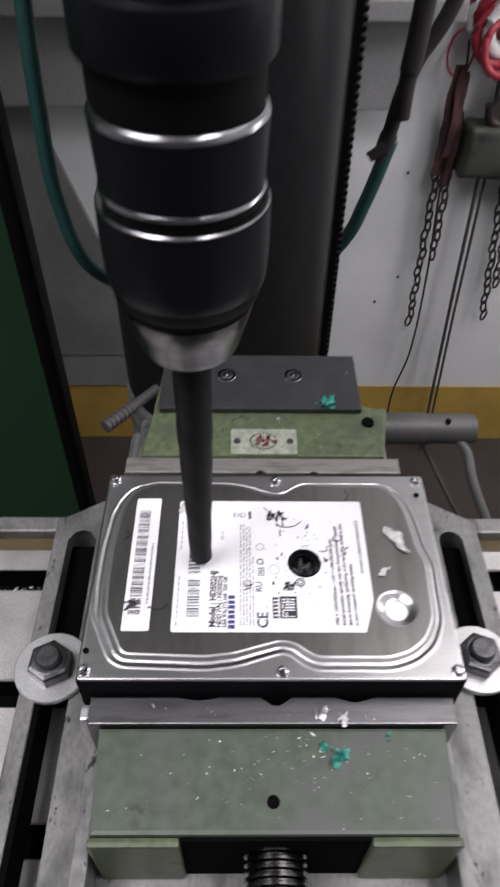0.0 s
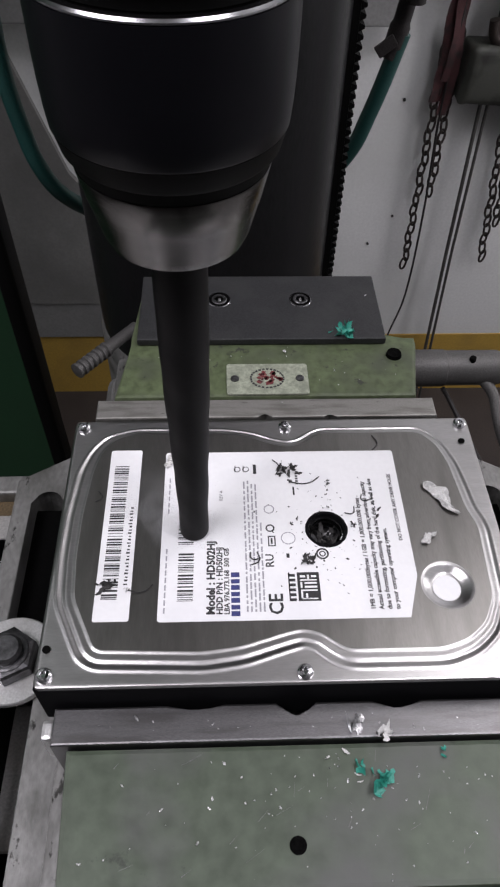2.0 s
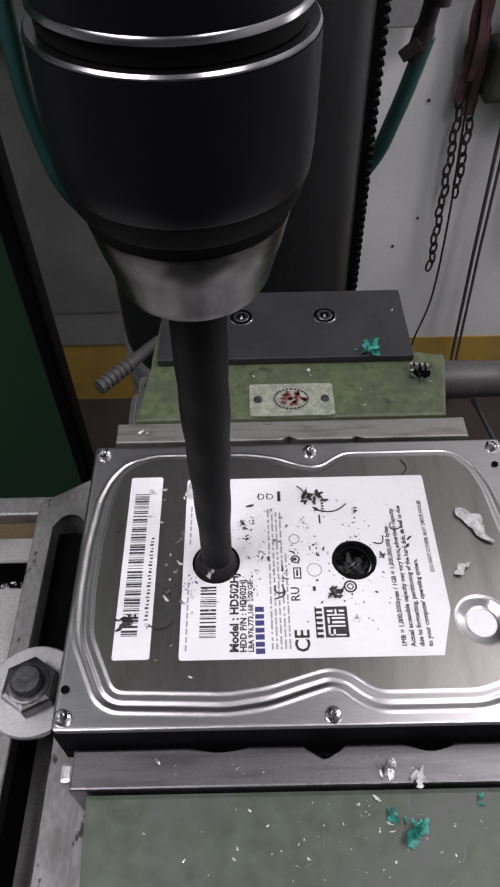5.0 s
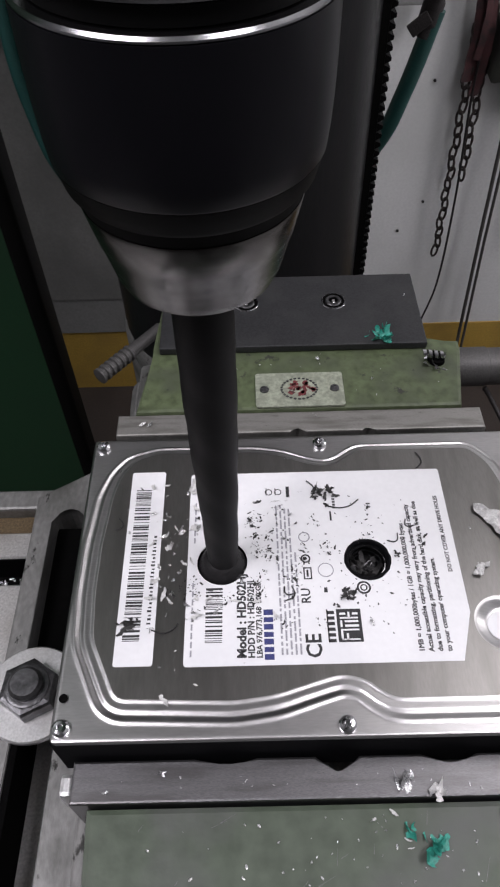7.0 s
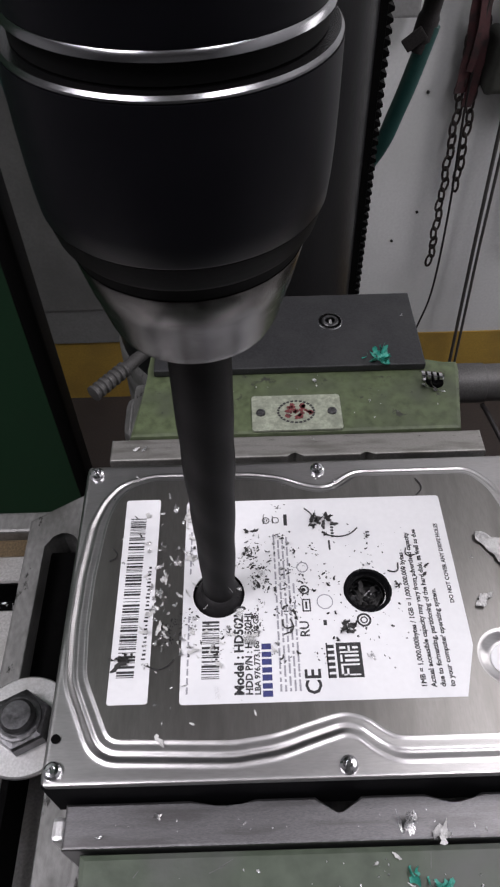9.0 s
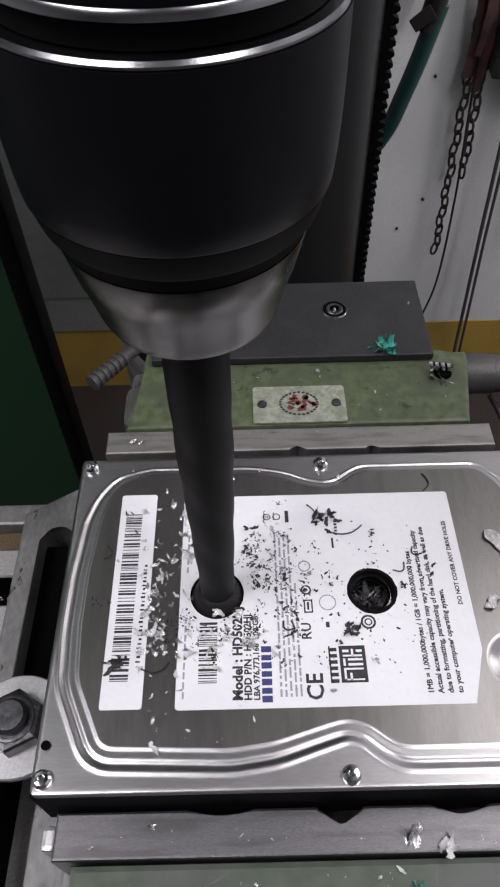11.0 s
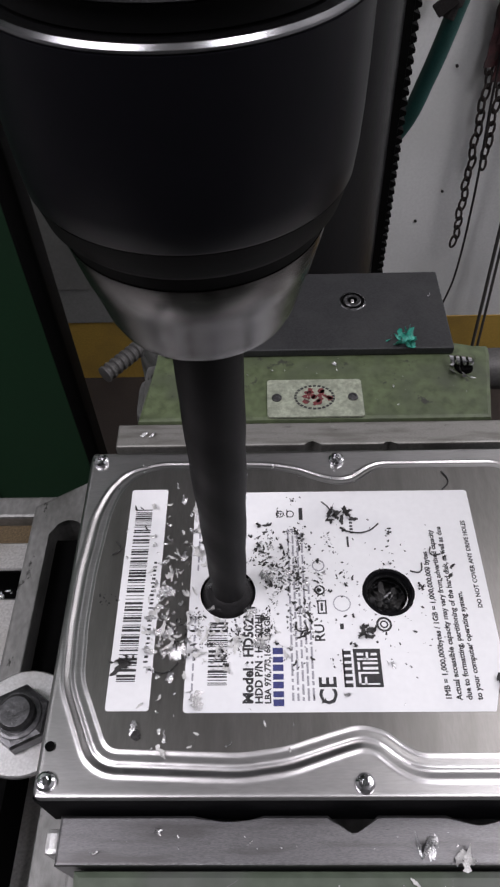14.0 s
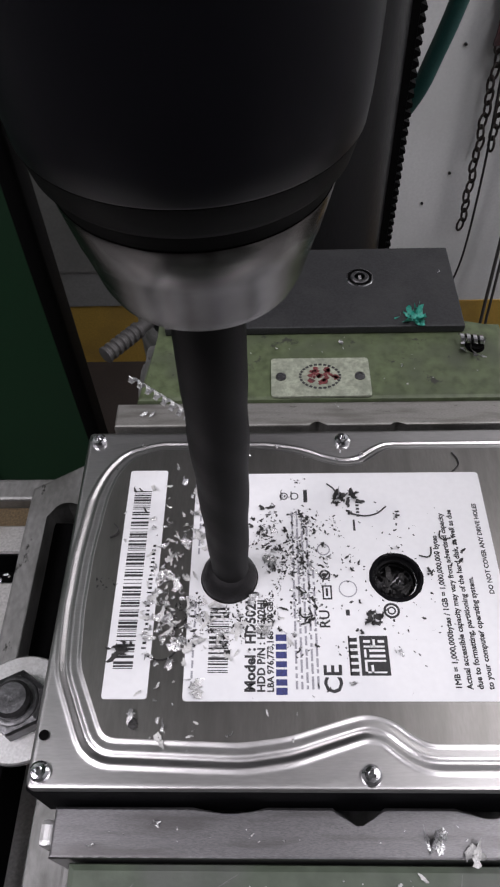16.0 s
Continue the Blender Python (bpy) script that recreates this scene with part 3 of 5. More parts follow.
def chain(x, z, count, lean, label):
    """Links hang from (x, z) on the wall, each turned a quarter to the last."""
    c = thing("chain", x, WALL - 0.025, z, label, "chain", "chains on the wall")
    first = None
    for i in range(count):
        if first is None:
            first = part("link", link_mesh(), "chain", c, "", 60)
            ob = first
        else:
            ob = new("link", first.data)
            ob.parent = c
        ob.matrix_local = pose(lean * i * 0.0195 + 0.002 * math.sin(i * 1.9), 0.0, -0.0195 * i, 0, 3 * math.sin(i), 25 + (90 if i % 2 else 0))
    return c


chain(0.325, 0.80, 23, 0.022, "dark rusty steel chain hanging on the white wall")
chain(0.345, 0.78, 14, 0.030, "short dark rusty steel chain hanging on the white wall")
chain(0.450, 0.66, 15, 0.12, "dark rusty steel chain hanging on the white wall")
chain(0.470, 0.66, 11, 0.10, "dark rusty steel chain hanging on the white wall")

def webbing(points, width, thick, seed):
    """A limp woven band along points, its edges curling and wandering."""
    rng, bm, rows = random.Random(seed), bmesh.new(), []
    pts = smooth_path(points, 7)
    for i, p in enumerate(pts):
        w, a = width * rng.uniform(0.88, 1.08) / 2, 0.55 * math.sin(i * 0.35 + seed)
        side = Vector((math.cos(a), math.sin(a) * 0.6, 0.0))
        rows.append([bm.verts.new(p + side * (q * w) + Vector((0, d * thick, 0))) for q, d in ((-1, -0.5), (0, -0.8), (1, -0.5), (1, 0.5), (-1, 0.5))])
    for u, v in zip(rows, rows[1:]):
        for c in range(5):
            bm.faces.new((u[c], u[(c + 1) % 5], v[(c + 1) % 5], v[c]))
    bm.faces.new(rows[0])
    bm.faces.new(rows[-1])
    return bm


strap = thing("strap", 0.332, WALL - 0.030, 0.665, "grimy maroon lifting strap hanging on the white wall", "strap")
for n_, (dx, wd, z0, z1) in enumerate(((-0.006, 0.020, 0.020, 0.198), (0.008, 0.016, 0.0, 0.190), (0.000, 0.012, 0.055, 0.196))):
    part("webbing", webbing([(dx - 0.002, -0.004 * n_, z0), (dx + 0.003, -0.004 * n_, z0 + (z1 - z0) * 0.35), (dx - 0.001, -0.004 * n_, z0 + (z1 - z0) * 0.7), (dx * 0.5, -0.004 * n_, z1)], wd, 0.003, n_ + 2), "maroon", strap, "", 50)
part("loop", tube([(0.020 * math.cos(k * math.pi / 10) - 0.008, 0, 0.215 + 0.034 * math.sin(k * math.pi / 10)) for k in range(20)], 0.0018, 8, True), "red", strap, "thin red loop", 60)
hook = thing("chain_hoist", 0.405, WALL - 0.045, 0.69, "grimy dark chain hoist with a hook hanging on the wall", "hoist")
hb = boxed(-0.050, 0.075, -0.020, 0.040, 0.0, 0.088, 0.014, 4)
for v in hb.verts:
    v.co += 0.005 * noise.noise_vector(v.co * 40.0)
part("housing", hb, "grime", hook, "", 50)
part("hook_body", tube(smooth_path([(0.012, -0.005, 0.195), (0.010, -0.005, 0.160), (0.024, -0.005, 0.135), (0.026, -0.005, 0.108), (0.006, -0.005, 0.090), (-0.016, -0.005, 0.098), (-0.022, -0.005, 0.122)]), 0.0085, 12), "chain", hook, "dark steel hook", 60)
part("eye", tube([(0.012 + 0.014 * math.cos(k * math.pi / 8), -0.005, 0.205 + 0.014 * math.sin(k * math.pi / 8)) for k in range(16)], 0.005, 8, True), "chain", hook, "", 60)
part("bracket", boxed(-0.010, 0.045, 0.006, 0.026, 0.080, 0.125, 0.006, 2), "grime", hook)
red = thing("strap_bundle", 0.378, WALL - 0.05, 0.865, "bundle of red plastic straps hanging on the wall", "strap")
rngr = random.Random(3)
for i in range(6):
    a = i * 0.9
    ring = [(0.040 * math.cos(k * math.pi / 9) * (1 + 0.25 * math.sin(i)) + 0.012 * math.cos(a), 0.022 * math.sin(a) + 0.01 * math.cos(k * math.pi / 9 + i), 0.055 + 0.036 * math.sin(k * math.pi / 9) + 0.02 * math.sin(a)) for k in range(18)]
    part("strap_loop", tube(ring, 0.0105 - 0.0008 * i, 10, True), "red" if i % 3 else "paper_bit", red, "", 60)
cord = thing("cable", 0.350, WALL - 0.04, 0.0, "thin black cable hanging down the wall", "cable")
part("wire", tube(smooth_path([(-0.020, 0.005, 1.2), (-0.022, 0.005, 0.95), (-0.012, 0.005, 0.835), (-0.014, 0.005, 0.677), (-0.003, 0.005, 0.482), (-0.002, 0.005, 0.30), (-0.022, 0.005, 0.169), (-0.018, 0.0, 0.01)]), 0.0020, 8), "cable", cord, "", 60)
rodw = thing("rod_pair", 0.397, WALL - 0.03, 0.0, "two grey rods leaning against the white wall", "rod")
part("rod", tube([(0.020, -0.03, 0.02), (0.012, -0.005, 0.40), (-0.002, 0.018, 1.0)], 0.0034, 10), "rod", rodw, "", 60)
part("rod", tube([(0.031, -0.03, 0.02), (0.022, -0.005, 0.40), (0.012, 0.018, 1.0)], 0.0028, 10), "rod", rodw, "", 60)
bag = thing("hanging_bag", 0.487, WALL - 0.045, 0.66, "crumpled translucent grey plastic bag on the wall", "bag")
bagm = bmesh.new()
bmesh.ops.create_icosphere(bagm, subdivisions=4, radius=1.0)
for v in bagm.verts:
    n3 = noise.noise(v.co * 2.3) * 0.28 + noise.noise(v.co * 5.0) * 0.12
    v.co = Vector((v.co.x * 0.055, v.co.y * 0.028, 0.10 + v.co.z * 0.13)) * (1 + n3)
part("sack", bagm, "grey_wall", bag, "", 60)
nailm = [(0.283, 0.675), (0.30, 0.46), (0.262, 0.40)]
for x, z in nailm:
    nl = thing("nail", x, WALL, z, "small dark nail in the white wall", "nail", "nails in the wall")
    part("head", lathe([(0.0, -0.004), (0.0024, -0.003), (0.0024, 0.0), (0.0, 0.0)], 12, turned("y")), "cable", nl)

# ---- the hard disk drive ----
drive = thing("hard_disk_drive", 0.0, 0.0, TOP - 0.0262, "silver hard disk drive with paper labels, clamped in the vise", "hard drive")
D = lambda z: z + 0.0262
HOLE_A = (0.0151, 0.0009, 0.0065)       # finished hole
HOLE_B = (-0.0288, 0.0010, 0.0076)   # hole under the drill
DIMPLE = (0.0514, -0.0204)
ctrl = [(-65.3, -22.6), (-57.2, -39.9), (-25, -41), (-14, -39.6), (-3, -36.3), (4, -34.4), (10, -35.8), (14.2, -39.2), (18, -41.2), (46, -41.2), (54, -38.6), (60.5, -33.5),
        (65, -24.5), (66.5, 1.5), (64, 9), (62, 28.5), (59.4, 37), (54, 43.4), (17.5, 43.4), (14.5, 42), (9.3, 37.9), (4, 37), (-2, 38.6), (-9, 41.8), (-18, 43.4),
        (-51, 43.9), (-58.2, 41.4), (-62.6, 35.0), (-64.6, 27), (-66.3, 8), (-66.4, -8)]
# the polygon keeps its corners, slightly eased
ease = []
for i, p in enumerate(ctrl):
    a, b, c = Vector(ctrl[i - 1]), Vector(p), Vector(ctrl[(i + 1) % len(ctrl)])
    r0 = min(3.0, (a - b).length * 0.4)
    r1 = min(3.0, (c - b).length * 0.4)
    p0, p1 = b + (a - b).normalized() * r0, b + (c - b).normalized() * r1
    for t in (0.0, 0.25, 0.5, 0.75, 1.0):
        q = p0.lerp(b, t).lerp(b.lerp(p1, t), t)
        ease.append((q.x, q.y))
poly = np.array(ease)


def signed(px, py):
    """Distance in mm from the outline of the pressed bead, negative inside."""
    best = np.full(px.shape, 1e9)
    inside = np.zeros(px.shape, bool)
    for (x0, y0), (x1, y1) in zip(poly, np.roll(poly, -1, axis=0)):
        dx, dy = x1 - x0, y1 - y0
        t = np.clip(((px - x0) * dx + (py - y0) * dy) / (dx * dx + dy * dy + 1e-9), 0, 1)
        best = np.minimum(best, np.hypot(px - x0 - t * dx, py - y0 - t * dy))
        cross = ((y0 > py) != (y1 > py)) & (px < (x1 - x0) * (py - y0) / (y1 - y0 + 1e-12) + x0)
        inside ^= cross
    return np.where(inside, -best, best)


gx, gy = np.linspace(-73.5, 73.5, 443), np.linspace(-50.8, 50.8, 307)
PX, PY = [a.copy() for a in np.meshgrid(gx, gy, indexing="ij")]
S = signed(PX, PY)
WIDE = np.interp(PY, [-46, -22, 20, 44], [6.6, 4.7, 4.3, 2.9])
LEFT = np.clip((-56.0 - PX) / 6.0, 0, 1)
WIDE = WIDE + LEFT * (np.interp(PY, [-46, 26, 44], [6.6, 6.4, 4.2]) - WIDE)
H = np.interp(S / WIDE * 6.8, [-0.9, -0.4, -0.1, 0.6, 0.9, 2.4, 2.7, 3.7, 4.0, 5.3, 5.6, 6.5, 6.8], [0.0, 0.05, 0.05, -0.22, -0.25, -0.17, -0.18, -0.60, -0.62, -0.08, -0.05, -0.34, -0.36])
rd = np.hypot(PX - DIMPLE[0] * 1000, PY - DIMPLE[1] * 1000)
H += np.interp(rd, [0, 4.6, 5.2, 7.6, 8.4], [-1.9, -1.9, -1.7, -0.15, 0])
edge = np.minimum(73.5 - np.abs(PX), 50.8 - np.abs(PY))
H -= np.interp(edge, [0, 0.5, 1.2], [0.7, 0.12, 0.0])
for hx, hy, hr in (HOLE_A, HOLE_B):
    ddx, ddy = PX - hx * 1000, PY - hy * 1000
    rr = np.hypot(ddx, ddy) + 1e-9
    near = np.abs(rr - hr * 1000) < 0.24
    PX = np.where(near, hx * 1000 + ddx / rr * hr * 1000, PX)
    PY = np.where(near, hy * 1000 + ddy / rr * hr * 1000, PY)
# round the four corners
ax_, ay_ = np.abs(PX) - 71.0, np.abs(PY) - 48.3
rc = np.hypot(ax_, ay_)
far = (ax_ > 0) & (ay_ > 0) & (rc > 2.5)
PX = np.where(far, np.sign(PX) * (71.0 + ax_ / (rc + 1e-9) * 2.5), PX)
PY = np.where(far, np.sign(PY) * (48.3 + ay_ / (rc + 1e-9) * 2.5), PY)
nx, ny = PX.shape
verts = np.stack([PX * mm, PY * mm, D(0) + H * mm], -1).reshape(-1, 3)
cx_, cy_ = (PX[:-1, :-1] + PX[1:, 1:]) / 2, (PY[:-1, :-1] + PY[1:, 1:]) / 2
keep = np.ones(cx_.shape, bool)
for hx, hy, hr in (HOLE_A, HOLE_B):
    keep &= np.hypot(cx_ - hx * 1000, cy_ - hy * 1000) > hr * 1000 - 0.05


def sheet_part(name, mask, mat, label):
    """The quads of the pressed sheet under a mask, as one mesh."""
    quads = [(i * ny + j, (i + 1) * ny + j, (i + 1) * ny + j + 1, i * ny + j + 1) for i, j in zip(*np.nonzero(mask))]
    used = sorted({v for q in quads for v in q})
    at = {v: k2 for k2, v in enumerate(used)}
    me = bpy.data.meshes.new(name)
    me.from_pydata(verts[used].tolist(), [], [tuple(at[v] for v in q) for q in quads])
    me.shade_smooth()
    me.materials.append(M[mat])
    ob = new(name, me)
    ob.parent = drive
    ob["label"] = label
    return ob


cover = sheet_part("top_cover", keep, "cover", "brushed silver pressed steel cover with beads")

for x0, x1, y0, y1 in ((-0.0735, 0.0735, -0.0508, -0.0470), (-0.0735, 0.0735, 0.0470, 0.0508), (-0.0735, -0.0700, -0.0468, 0.0468), (0.0700, 0.0735, -0.0468, 0.0468)):
    part("side_wall", boxed(x0, x1, y0, y1, 0.0036, D(-0.0009), 0.0006, 1), "hdd_side", drive, "black cast aluminium side")
part("base_casting", boxed(-0.0720, 0.0720, -0.0490, 0.0490, 0.0, 0.0035), "hdd_side", drive, "black cast aluminium base")
part("platter", lathe([(0.0, 0.0), (0.0465, 0.0), (0.0465, 0.0013), (0.0, 0.0013)], 64, Matrix.Translation((0.0215, 0.0, D(-0.0085)))), "steel", drive, "dark scratched disk seen through the hole")
inner = bmesh.new()
rngi = random.Random(11)
for i in range(90):
    hx, hy, hr = HOLE_A if i % 2 else HOLE_B
    a, r = rngi.uniform(0, 6.28), rngi.uniform(0, hr)
    box(inner, -rngi.uniform(0.0005, 0.0022), rngi.uniform(0.0005, 0.0018), -0.0002, 0.0002, -rngi.uniform(0.0004, 0.0012), rngi.uniform(0.0004, 0.0012),
        m=Matrix.Translation((hx + r * math.cos(a), hy + r * math.sin(a), D(-0.0066 + rngi.uniform(0, 0.0014)))) @ pose(0, 0, 0, rngi.uniform(-70, 70), rngi.uniform(-50, 50), rngi.uniform(0, 360)))
tagged(part("drilled_debris", inner, "nut", drive, "dark metal shards inside the holes"), kind="stuff")

for x, y in ((-0.0700, 0.0470), (0.0041, 0.0465), (0.0700, 0.0470), (-0.0705, -0.0470), (0.0042, -0.0475), (0.0705, -0.0470)):
    sc = lathe([(0.0, 0.0006), (0.0007, 0.0006), (0.0009, 0.0015), (0.0017, 0.0014), (0.0023, 0.0008), (0.0024, -0.0004), (0.0, -0.0004)], 24)
    o = part("cover_screw", sc, "bright", drive, "small bright star-socket screw", 35)
    o.location = (x, y, D(0.0))
for x, y in ((0.0690, 0.0386), (-0.0710, -0.0390)):
    o = part("case_hole", lathe([(0.0, 0.0), (0.0012, 0.0), (0.0012, 0.0002), (0.0, 0.0002)], 18), "slot", drive, "small round hole")
    o.location = (x, y, D(0.0))
part("seal_disc", lathe([(0.0, 0.0002), (0.0043, 0.0002), (0.0045, 0.0), (0.0, 0.0)], 32, Matrix.Translation((DIMPLE[0], DIMPLE[1] - 0.0002, D(-0.0018)))), "label", drive, "pale disc in the round dimple")


def lip(hx, hy, hr, seed):
    """The torn upturned edge round a drilled hole."""
    rng = random.Random(seed)
    bm = bmesh.new()
    n, rings = 48, []
    jag = [rng.uniform(0.7, 1.35) for _ in range(n)]
    for k in range(4):
        ring = []
        for i in range(n):
            a = 2 * math.pi * i / n
            r, z = ((hr - 0.0004, -0.0035), (hr - 0.0004, 0.0004 * jag[i]), (hr - 0.0001, 0.0006 * jag[i]), (hr + 0.0003 + 0.0003 * jag[i], 0.00030))[k]
            ring.append(bm.verts.new((hx + r * math.cos(a), hy + r * math.sin(a), D(z))))
        rings.append(ring)
    for a, b in zip(rings, rings[1:]):
        for i in range(n):
            bm.faces.new((a[i], a[(i + 1) % n], b[(i + 1) % n], b[i]))
    return bm


part("hole_edge", lip(*HOLE_A, 2), "hdd_side", drive, "dark burred edge of a drilled hole", 50)
for n_, depth in enumerate((0.0018, 0.0034, 0.0050)):
    part("cut_layer", lathe([(HOLE_A[2] - 0.0003, -0.0003), (HOLE_A[2] - 0.0003, 0.0), (HOLE_A[2] - 0.0011 - 0.0003 * n_, 0.0001), (HOLE_A[2] - 0.0012 - 0.0003 * n_, -0.0003)], 40,
                            Matrix.Translation((HOLE_A[0], HOLE_A[1], D(-depth))) @ pose(0, 0, 0, 3 - 2 * n_, 4 * n_ - 3, 0), close=False), "ring_steel", drive, "bright cut edge of a layer inside the hole", 40)
part("hole_edge", lathe([(HOLE_B[2] + 0.00005, -0.0045), (HOLE_B[2] + 0.0002, -0.0003)], 40, Matrix.Translation((HOLE_B[0], HOLE_B[1], D(0))), close=False), "hdd_side", drive, "dark edge of a drilled hole", 50)

PAPER = D(0.00022)


def sheet(outline, holes, z0, z1):
    """A thin paper label with round holes: a fan of strips keeps the hole open."""
    bm = bmesh.new()
    n = 40
    loops = [[bm.verts.new((x, y, z1)) for x, y in outline]]
    for hx, hy, hr in holes:
        loops.append([bm.verts.new((hx + hr * math.cos(2 * math.pi * k / n), hy + hr * math.sin(2 * math.pi * k / n), z1)) for k in range(n)])
    es = []
    for lp in loops:
        es += [bm.edges.new((lp[i], lp[(i + 1) % len(lp)])) for i in range(len(lp))]
    bmesh.ops.triangle_fill(bm, use_beauty=True, use_dissolve=False, edges=es, normal=(0, 0, 1))
    dead = [f for f in bm.faces for hx, hy, hr in holes if math.hypot(f.calc_center_median().x - hx, f.calc_center_median().y - hy) < hr - 0.0002 and all(math.hypot(v.co.x - hx, v.co.y - hy) < hr + 1e-5 for v in f.verts)]
    bmesh.ops.delete(bm, geom=list(set(dead)), context="FACES_ONLY")
    g = bmesh.ops.extrude_face_region(bm, geom=list(bm.faces))
    bmesh.ops.translate(bm, vec=(0, 0, z0 - z1), verts=[v for v in g["geom"] if isinstance(v, bmesh.types.BMVert)])
    return bm


inset = []
for i in range(len(poly)):
    tang = poly[(i + 1) % len(poly)] - poly[i - 1]
    tang = tang / (np.hypot(*tang) + 1e-9)
    inset.append(((poly[i][0] - tang[1] * 0.35) * mm, (poly[i][1] + tang[0] * 0.35) * mm))
# same metal as the cover; its darker reflection is put into the colour
dark_sheet = part("dark_cover_sheet", sheet(inset, [HOLE_A, HOLE_B, (DIMPLE[0], DIMPLE[1], 0.0085)], D(0.00002), D(0.00013)), "panel", drive, "thin sheet giving the cover's middle its darker reflection")
lab1 = part("barcode_label", sheet(rounded(-0.0588, -0.0478, -0.0308, 0.0357, 0.0008), [], D(0.00017), PAPER), "label", drive, "white paper barcode label")
outline2 = rounded(-0.0393, 0.0423, -0.0313, 0.0343, 0.0010)
outline2 = [p for p in outline2 if not (p[0] > 0.03 and p[1] < -0.02)]
outline2 += [(0.0378, -0.0313), (0.0423, -0.0170)]
lab2 = part("main_label", sheet(outline2, [(HOLE_A[0], HOLE_A[1], HOLE_A[2]), (HOLE_B[0], HOLE_B[1], HOLE_B[2])], D(0.00017), PAPER), "label", drive, "white paper product label, scratched and drilled")
INK = PAPER + 0.00002


def bars(boxes_, name, mat, parent, label, h=0.00003):
    bm = bmesh.new()
    for x0, x1, y0, y1 in boxes_:
        z = INK
        q = [bm.verts.new(c) for c in ((x0, y0, z), (x1, y0, z), (x1, y1, z), (x0, y1, z))]
        bm.faces.new(q)
    g = bmesh.ops.extrude_face_region(bm, geom=list(bm.faces))
    bmesh.ops.translate(bm, vec=(0, 0, h), verts=[v for v in g["geom"] if isinstance(v, bmesh.types.BMVert)])
    return tagged(part(name, bm, mat, parent, label), kind="stuff")


def code_bars(x0, x1, y0, y1, seed, gap=None):
    rng, y, out = random.Random(seed), y0, []
    while y < y1:
        w = rng.choice((0.00022, 0.00022, 0.00045, 0.0007))
        if not (gap and any(a < y < b for a, b in gap)):
            out.append((x0, x1, y, min(y + w, y1)))
        y += w + rng.choice((0.00025, 0.00030, 0.0005, 0.0008))
    return out


bars(code_bars(-0.0569, -0.0520, -0.0235, 0.0285, 1), "barcode", "ink", lab1, "printed barcode")
bars([(-0.0504 + 0.0002 * (i % 3), -0.0492, -0.0185 + i * 0.00125, -0.01805 + i * 0.00125 + 0.0002 * (i % 2)) for i in range(24)], "serial_digits", "ink", lab1, "row of small printed digits")
bars(code_bars(-0.0335, -0.0286, -0.0245, -0.0075, 2) + code_bars(-0.0335, -0.0286, 0.0105, 0.0240, 7), "barcode", "ink", lab2, "printed barcode")


def lettering(words, x, y, size, mat, parent, bold=0.0, squeeze=1.0):
    """Words that read towards +y, as a flat mesh on the label."""
    cu = bpy.data.curves.new("words", "FONT")
    cu.body, cu.size, cu.offset, cu.extrude = words, size, bold, 0.000015
    cu.resolution_u = 2
    tmp = new("words", cu)
    bpy.context.view_layer.update()
    me = bpy.data.meshes.new_from_object(tmp.evaluated_get(bpy.context.evaluated_depsgraph_get()))
    bpy.data.objects.remove(tmp)
    bpy.data.curves.remove(cu)
    me.transform(pose(x, y, INK + 0.00002, 0, 0, 90) @ Matrix.Diagonal((squeeze, 1, 1, 1)))
    me.materials.append(M[mat])
    ob = new("lettering", me)
    ob.parent = parent
    return ob


lettering("Model : HD502HJ", -0.0219, -0.0292, 0.0036, "ink", lab2, 0.00014)
lettering("HDD P/N : HD502HJ", -0.0195, -0.0292, 0.0027, "ink", lab2, 0.00009)
lettering("LBA 976,773,168  500 GB", -0.0174, -0.0292, 0.0022, "ink", lab2, 0.00007)
# brand name as plain blue blocks
bars([(-0.0168, -0.0141, -0.0298 + i * 0.00222, -0.0281 + i * 0.00222 - 0.0002 * (i % 2)) for i in range(7)], "brand_mark", "blue_ink", lab2, "row of dark blue printed blocks")
rngl = random.Random(9)
small = []
for line in range(5):
    y = -0.0285
    x = -0.0121 + line * 0.0013
    while y < (0.020 if line < 4 else 0.002):
        w = rngl.uniform(0.0008, 0.0035)
        small.append((x, x + 0.00055, y, y + w))
        y += w + rngl.uniform(0.0004, 0.0010)
bars(small, "small_print", "grey_ink", lab2, "lines of small grey print")
lettering("CE", -0.0009, -0.0296, 0.0062, "ink", lab2, 0.00012, 0.95)
bars([(-0.0045, -0.0020, -0.0054, -0.0050), (-0.0045, -0.0020, -0.0018, -0.0014), (-0.0045, -0.0041, -0.0054, -0.0014), (-0.0024, -0.0020, -0.0054, -0.0014), (-0.0036, -0.0030, -0.0045, -0.0022), (0.0012, 0.0022, -0.0098, -0.0082)],
     "approval_marks", "ink", lab2, "small printed approval marks")
bars([(0.0040, 0.0110, -0.0252, -0.0152)] + [(0.0012, 0.0034, -0.0252 + 0.0017 * i, -0.0242 + 0.0017 * i) for i in range(6)] + [(0.0012, 0.0016, -0.0252, -0.0152)], "interface_mark", "ink", lab2, "square black printed mark")
pale = bmesh.new()
